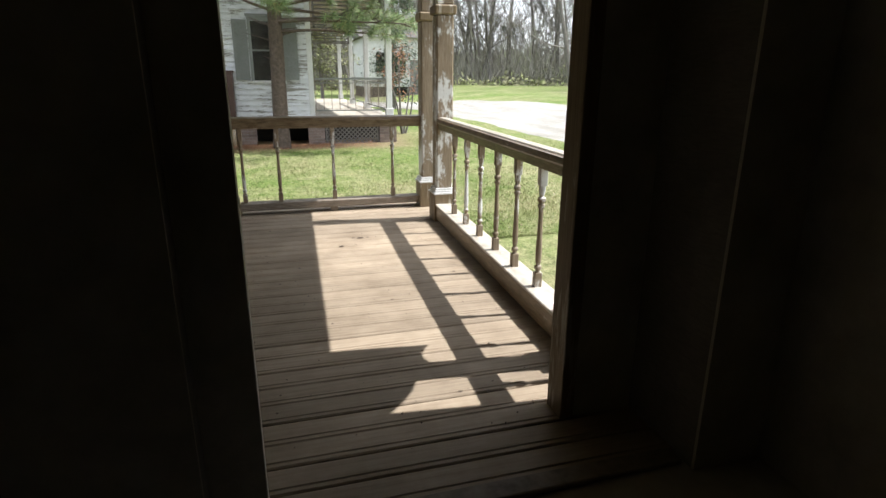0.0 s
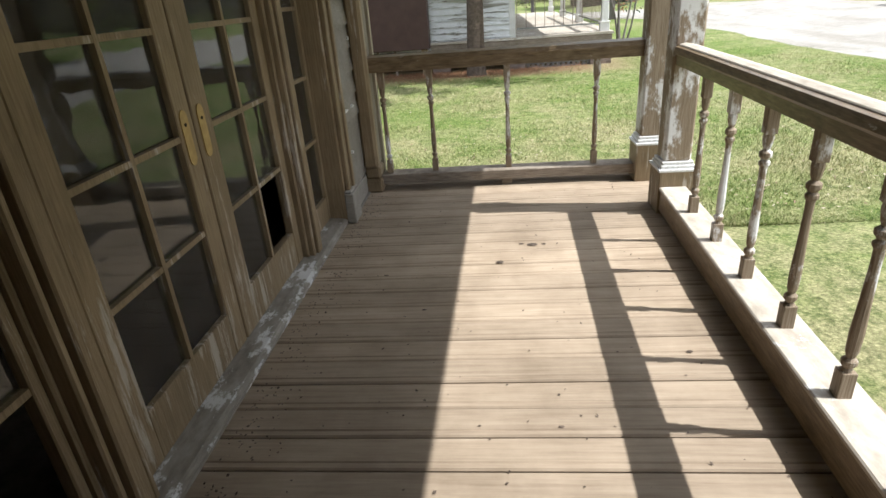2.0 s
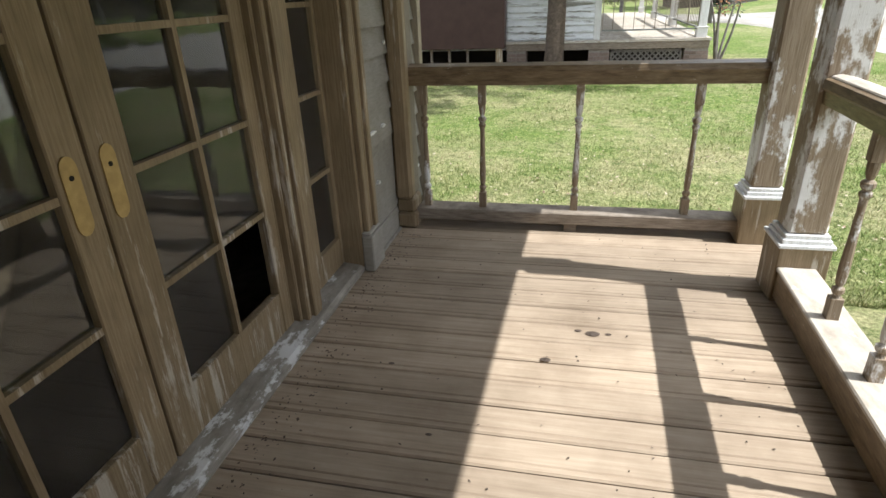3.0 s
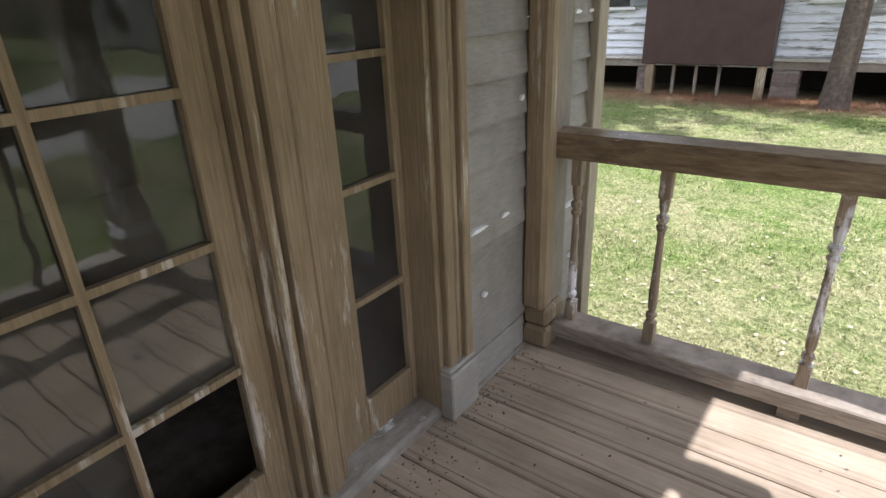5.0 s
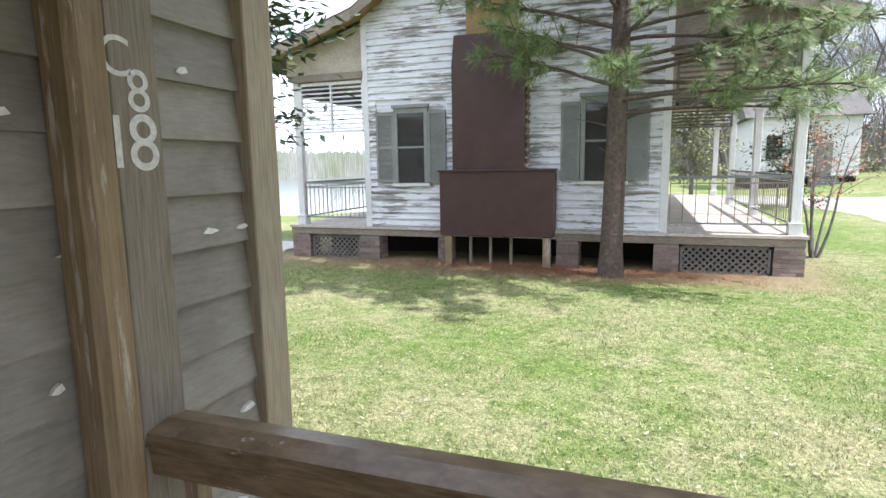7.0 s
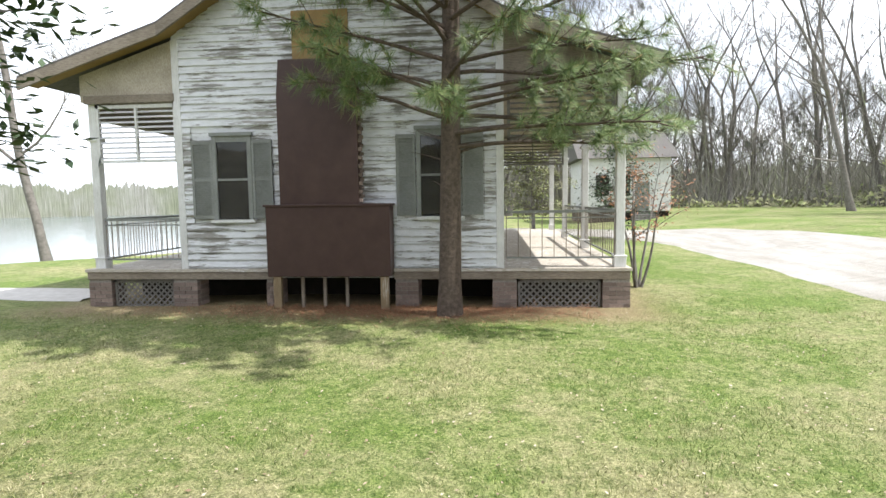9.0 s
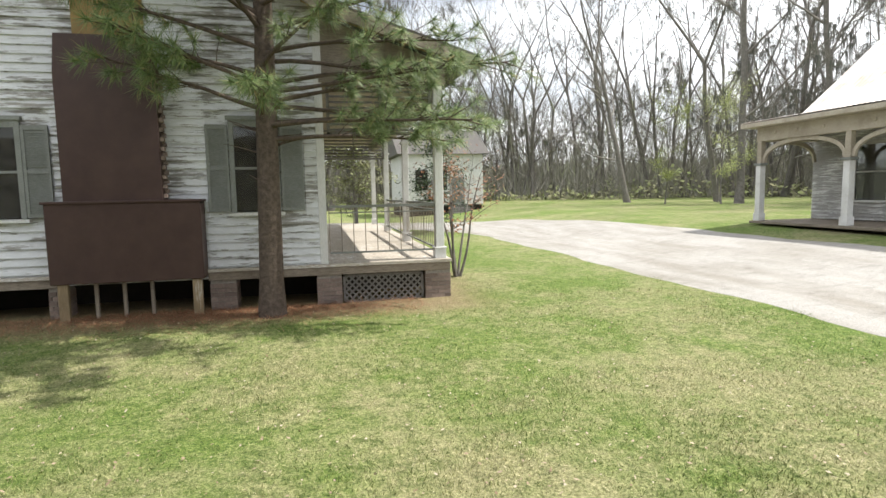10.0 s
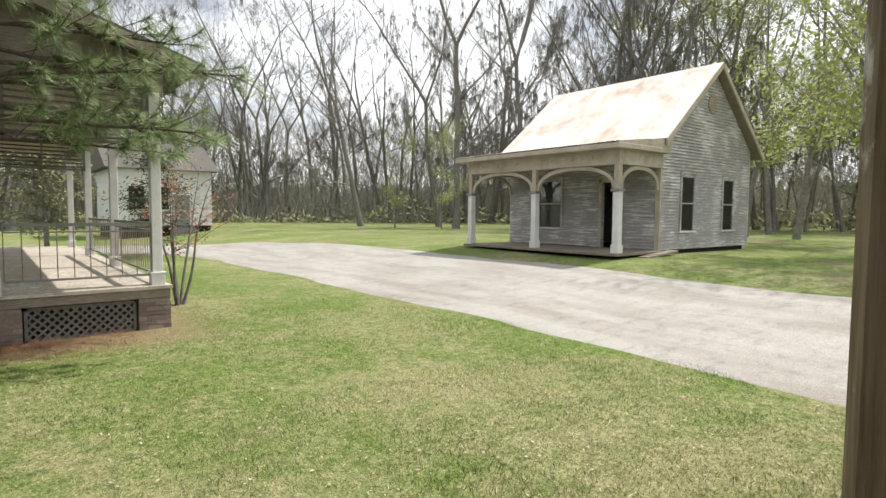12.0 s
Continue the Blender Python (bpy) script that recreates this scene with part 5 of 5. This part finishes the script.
# pine beside the cottage
def pine(x, y, z):
    rng = random.Random(5)
    t = thing("tree", (x, y, z), "young pine with dark trunk and drooping green needles beside the cottage", "tree")
    w, nd = Soup(), Soup()
    tr = bend(rng, Vector((0, 0, -0.1)), Vector((0.01, 0, 1)), 9.5, 14, 0.012)
    tr += bend(rng, tr[-1], Vector((0.05, -0.02, 1)), 3.5, 4, 0.05)[1:]
    w.tube(tr, [0.235, 0.185, 0.178, 0.172, 0.165, 0.158, 0.15, 0.14, 0.13, 0.12, 0.112, 0.104, 0.095, 0.085, 0.075, 0.06, 0.045, 0.03, 0.012], 12)
    # height, bearing, reach and rise of each limb: few low ones, many in the crown above
    limbs = [(2.75, -0.2, 2.7, 0.02), (2.95, -0.55, 3.3, 0.05), (3.1, -1.5, 1.5, 0.25), (3.2, 3.5, 1.9, 0.3), (3.25, -0.12, 3.4, 0.0), (3.5, -2.3, 2.1, 0.35), (3.55, -0.42, 3.7, 0.1), (3.7, 2.7, 1.9, 0.35), (3.8, -1.1, 2.2, 0.3), (3.9, 0.25, 3.2, 0.12), (4.1, -2.8, 2.6, 0.3), (4.3, -0.3, 3.9, 0.2), (4.4, -1.9, 2.4, 0.35), (4.6, 3.4, 2.6, 0.3), (4.7, -0.7, 3.4, 0.25), (3.3, -0.3, 2.4, 0.15), (3.45, -0.65, 2.9, 0.1), (3.0, 0.05, 2.9, 0.02), (4.0, -0.5, 3.0, 0.2), (4.5, -2.2, 2.9, 0.3), (4.9, -1.5, 3.0, 0.3)]
    for k in range(64):
        h = 4.9 + 7.4 * (k / 64)
        limbs.append((h, k * 2.4 + rng.uniform(-0.4, 0.4) if k % 3 else rng.uniform(-2.9, -0.9), rng.uniform(2.3, 3.5) * (1.05 - 0.085 * (h - 4.9)), rng.uniform(0.1, 0.45)))
    for h, a, ln, up in limbs:
        limb = bend(rng, Vector((0, 0, h)), Vector((math.cos(a), math.sin(a), up)), ln, 7, 0.08, -0.02)
        w.tube(limb, [0.036 * (1 - 0.8 * j / 7) + 0.005 for j in range(8)], 5)
        for j in range(21):
            f = rng.uniform(0.38, 1.0) * 7
            i = min(6, int(f))
            p = limb[i].lerp(limb[i + 1], f - i)
            d = Vector((math.cos(a) + rng.uniform(-0.9, 0.9), math.sin(a) + rng.uniform(-0.9, 0.9), rng.uniform(-0.2, 0.5)))
            sub = bend(rng, p, d, rng.uniform(0.25, 0.6), 3, 0.15)
            w.tube(sub, [0.010, 0.008, 0.007, 0.005], 3)
            # a tuft that fans out from the shoot's end
            ahead = (sub[3] - sub[2]).normalized()
            for m in range(190 if h > 4.8 else 62):
                q = sub[2].lerp(sub[3], rng.random() ** 0.6)
                dd = (ahead * 0.5 + Vector((rng.gauss(0, 0.6), rng.gauss(0, 0.6), rng.gauss(0, 0.6)))).normalized()
                e = q + dd * rng.uniform(0.16, 0.28) - Vector((0, 0, 0.04))
                side = dd.orthogonal().normalized() * (0.0075 if h > 4.8 else 0.0052)
                nd.tri(q - side, q + side, e)
    for k in range(9):
        a, h = rng.uniform(0, 6.28), rng.uniform(2.0, 2.9)
        st = bend(rng, Vector((0, 0, h)), Vector((math.cos(a), math.sin(a), 0.25)), rng.uniform(0.4, 1.1), 4, 0.12)
        w.tube(st, [0.016, 0.013, 0.01, 0.007, 0.003], 4)
    w.object("trunk", "bark", t, True)
    tagged(nd.object("needles", "needle", t), "long green pine needles", kind="stuff")


pine(-0.60, 13.72, -0.45)


def leaf_tree(x, y, z, h, rad, label, n, mat, size, seed, low=0.22):
    rng = random.Random(seed)
    t = thing("tree", (x, y, z), label, "tree")
    w, lv = Soup(), Soup()
    tr = bend(rng, Vector((0, 0, -0.1)), Vector((0, 0, 1)), h, 8, 0.04)
    w.tube(tr, [0.14 * (1 - 0.8 * k / 8) for k in range(9)], 8)
    for k in range(46):
        f = rng.uniform(low, 1.0)
        p = tr[min(8, int(f * 8))]
        a = rng.uniform(0, 6.28)
        ln = rad * rng.uniform(0.65, 1.12) * (1.1 - 0.5 * abs(f - 0.45) * 1.6)
        limb = bend(rng, p, Vector((math.cos(a), math.sin(a), rng.uniform(-0.25, 0.6))), ln, 5, 0.12, -0.02)
        w.tube(limb, [0.04, 0.032, 0.025, 0.018, 0.012, 0.006], 4)
        for m in range(n):
            q = limb[rng.randint(1, 5)] + Vector((rng.gauss(0, 0.22), rng.gauss(0, 0.22), rng.gauss(0, 0.16)))
            d = Vector((math.cos(a) + rng.uniform(-1, 1), math.sin(a) + rng.uniform(-1, 1), rng.uniform(-0.9, 0.5))).normalized()
            s = d.cross(Vector((rng.uniform(-0.5, 0.5), rng.uniform(-0.5, 0.5), 1))).normalized()
            lv.leaf(q, d, s, size * rng.uniform(0.7, 1.25), size * rng.uniform(0.16, 0.27))
    w.object("trunk", "greybark", t, True)
    tagged(lv.object("crown", mat, t), kind="stuff")


leaf_tree(-4.8, 7.5, -0.5, 5.8, 2.1, "dark evergreen tree with glossy leaves on the lawn", 420, "leaf", 0.13, 3, 0.46)
leaf_tree(5.6, 30.5, -0.4, 6.4, 1.7, "dark evergreen tree beside the lane", 120, "leaf", 0.17, 8)
leaf_tree(2.4, 38.5, -0.4, 5.6, 2.3, "dark evergreen shrub behind the cottage porch", 110, "shrub", 0.22, 12)


def sapling(x, y, z):
    rng = random.Random(21)
    t = thing("sapling", (x, y, z), "thin many-stemmed sapling with rust-brown leaves at the cottage corner", "tree")
    w, lv = Soup(), Soup()
    for k in range(6):
        a = rng.uniform(0, 6.28)
        st = bend(rng, Vector((0.05 * math.cos(a), 0.05 * math.sin(a), -0.03)), Vector((0.28 * math.cos(a), 0.28 * math.sin(a), 1)), rng.uniform(2.0, 3.3), 8, 0.09, 0.03)
        w.tube(st, [0.035, 0.03, 0.027, 0.024, 0.02, 0.016, 0.012, 0.009, 0.005], 6)
        for j in range(7):
            p = st[rng.randint(4, 8)]
            b = rng.uniform(0, 6.28)
            tw = bend(rng, p, Vector((math.cos(b), math.sin(b), 0.6)), rng.uniform(0.3, 0.8), 3, 0.2)
            w.tube(tw, [0.009, 0.007, 0.005, 0.003], 3)
            for m in range(15):
                q = tw[rng.randint(1, 3)] + Vector((rng.gauss(0, 0.07), rng.gauss(0, 0.07), rng.gauss(0, 0.07)))
                d = Vector((rng.uniform(-1, 1), rng.uniform(-1, 1), rng.uniform(-1, 0.2))).normalized()
                lv.leaf(q, d, d.orthogonal().normalized(), rng.uniform(0.05, 0.10), 0.018)
    w.object("trunk", "greybark", t, True)
    tagged(lv.object("leaves", "rustleaf", t), "rust-brown leaves", kind="stuff")


sapling(3.1, 16.6, -0.42)

# white building at the far end of the lane
fb = thing("white_building", (7.8, 47, -0.1), "long white building beyond the lane with dark foundation", "house")
wall_fb = part("wall", boxes(((6.6, 47.0, 0.45), (12.8, 54.0, 4.3))), "whitepaint", fb)
z = 0.5
while z < 4.2:
    part("board", prism([(47.0, z), (46.955, z), (46.955, z + 0.02), (46.99, z + 0.30), (47.0, z + 0.30)], "x", 6.6, 12.8), "whitepaint", wall_fb)
    z += 0.30
part("roof", prism([(46.5, 4.3), (54.5, 4.3), (50.5, 6.4)], "x", 6.1, 13.3), "shingle", fb)
part("foundation", boxes(((6.7, 47.05, -0.5), (12.7, 53.9, 0.45))), "near_black", fb, "dark brick foundation")
for k in range(4):
    part("step", boxes(((10.0, 46.9 - 0.32 * (k + 1), -0.4), (11.6, 46.9 - 0.32 * k, 0.40 - 0.17 * k)), bevel=0.01), "lattice", fb, "grey entrance step")
part("door", boxes(((10.3, 46.93, 0.45), (11.3, 46.98, 2.6)), bevel=0.01), "shutter", fb)
for x in (7.4, 8.9):
    w = part("window", boxes(((x, 46.92, 1.5), (x + 1.1, 46.97, 3.2)), bevel=0.01), "whitepaint", fb, "white window frame")
    # near-black instead of glass, for the darkness of the rooms inside
    part("pane", boxes(((x + 0.08, 46.90, 1.58), (x + 1.02, 46.915, 3.12))), "near_black", w)


# ---- lawn blades and litter ----
def lawn():
    g = np.random.default_rng(4)
    n = 420000
    u = g.random(n)
    x = g.uniform(-8.5, 9.5, n)
    y = 4.95 + 14.0 * u ** 2.0
    keep = ~((x < -1.15) & (y < 5.4)) & (x < 7.0 + 0.25 * np.sin(y * 1.7))
    keep &= ~((y > 13.0) & (g.random(n) < (y - 13.0) * 0.9) & (x < 2.8))
    keep &= g.random(n) < 1.0 - np.clip((y - 9.0) / 9.5, 0, 1)
    x, y = x[keep], y[keep]
    n = len(x)
    z = np.array([ground_z(a, b) for a, b in zip(x, y)])
    patch = np.array([noise.noise((a * 0.9, b * 0.9, 2.0)) for a, b in zip(x, y)])
    h = g.uniform(0.012, 0.042, n) * (1 + 0.9 * patch)
    a = g.uniform(0, 6.283, n)
    w = g.uniform(0.002, 0.0045, n)
    lean = g.normal(0, 0.028, (n, 2))
    v = np.empty((n, 3, 3))
    v[:, 0] = np.stack([x - w * np.cos(a), y - w * np.sin(a), z - 0.004], 1)
    v[:, 1] = np.stack([x + w * np.cos(a), y + w * np.sin(a), z - 0.004], 1)
    v[:, 2] = np.stack([x + lean[:, 0], y + lean[:, 1], z + h], 1)
    me = bpy.data.meshes.new("grass_blades")
    me.from_pydata(v.reshape(-1, 3).tolist(), [], np.arange(3 * n).reshape(-1, 3).tolist())
    ob = new("grass", finish(me, "blade"))
    tagged(ob, "short green and straw-coloured lawn grass", "grass", kind="stuff")
    lit = Soup()
    r = random.Random(9)
    for k in range(4200):
        px, py = r.uniform(-7, 9.3), 5.2 + 9 * r.random() ** 1.3
        if px < -1.1 and py < 5.5 or px > 6.9:
            continue
        d = Vector((r.uniform(-1, 1), r.uniform(-1, 1), r.uniform(-0.1, 0.35))).normalized()
        s = d.cross(Vector((r.uniform(-0.4, 0.4), r.uniform(-0.4, 0.4), 1))).normalized()
        lit.leaf(Vector((px, py, ground_z(px, py) + 0.02)), d, s, r.uniform(0.015, 0.05), r.uniform(0.005, 0.013))
    tagged(lit.object("leaf_litter", "litter", None), "scattered dry leaves on the lawn", "leaves", kind="stuff")
    pin = Soup()
    for k in range(9000):
        px, py = r.gauss(-1.6, 1.9), 14.35 - abs(r.gauss(0, 0.55))
        if not -6.5 < px < 1.9:
            continue
        d = Vector((r.uniform(-1, 1), r.uniform(-1, 1), r.uniform(-0.1, 0.25))).normalized()
        s = Vector((-d.y, d.x, 0)) * 0.004
        q = Vector((px, py, ground_z(px, py) + 0.012 + 0.02 * r.random()))
        pin.tri(q - s, q + s, q + d * r.uniform(0.10, 0.22))
    tagged(pin.object("pine_straw", "straw", None), "rust-brown fallen pine needles beneath the pine", "needles", kind="stuff")
    dust = Soup()
    for k in range(900):
        py = r.uniform(0.7, 4.6)
        px = -1.19 + abs(r.gauss(0, 0.10)) if r.random() < 0.75 else r.uniform(-1.1, 0.6)
        d = Vector((r.uniform(-1, 1), r.uniform(-1, 1), r.uniform(0, 0.3))).normalized()
        dust.leaf(Vector((px, py, 0.003)), d, Vector((-d.y, d.x, 0.2)).normalized(), r.uniform(0.004, 0.016), r.uniform(0.002, 0.006))
    tagged(dust.object("deck_debris", "bark", None), "crumbs of bark and dirt on the porch boards", "debris", kind="stuff")


lawn()

# ---- porch floor boards ----
deck = thing("floor", (0, 0, 0), "bare tan pine porch boards with narrow gaps", "floor", kind="structure")
W, GAP = 0.1385, 0.005
y = Y_IN - 0.02
k = 0
plank_me = None
while y < 4.84:
    bm = bmesh.new()
    e = 0.006
    prism([(0, -0.03), (W - GAP, -0.03), (W - GAP, -e), (W - GAP - e, 0), (0.033, 0), (0.028, -0.0045), (0.023, 0), (e, 0), (0, -e)], "x", -1.25 + 0.004 * math.sin(k * 5.1), 0.90 + 0.012 * math.sin(k * 2.3), bm)
    bmesh.ops.translate(bm, verts=bm.verts, vec=(0, y, 0.0015 * math.sin(k * 3.7)))
    part("plank", bm, "plank", deck)
    y += W
    k += 1
# knots in the boards
for x, yy, r in ((-0.273, 3.416, 0.017), (-0.092, 3.625, 0.024), (-0.15, 3.64, 0.012), (-0.03, 3.63, 0.010), (-0.62, 2.95, 0.009), (0.42, 2.6, 0.010), (-0.1, 2.2, 0.008), (-0.85, 3.3, 0.010), (0.1, 1.05, 0.011), (-0.02, 1.08, 0.009)):
    bm = bmesh.new()
    bmesh.ops.create_circle(bm, cap_ends=True, segments=9, radius=r, matrix=Matrix.Translation((x, yy, 0.0035)) @ Matrix.Diagonal((1.25, 0.75, 1, 1)))
    part("knot", bm, "bark", deck, "dark knot")
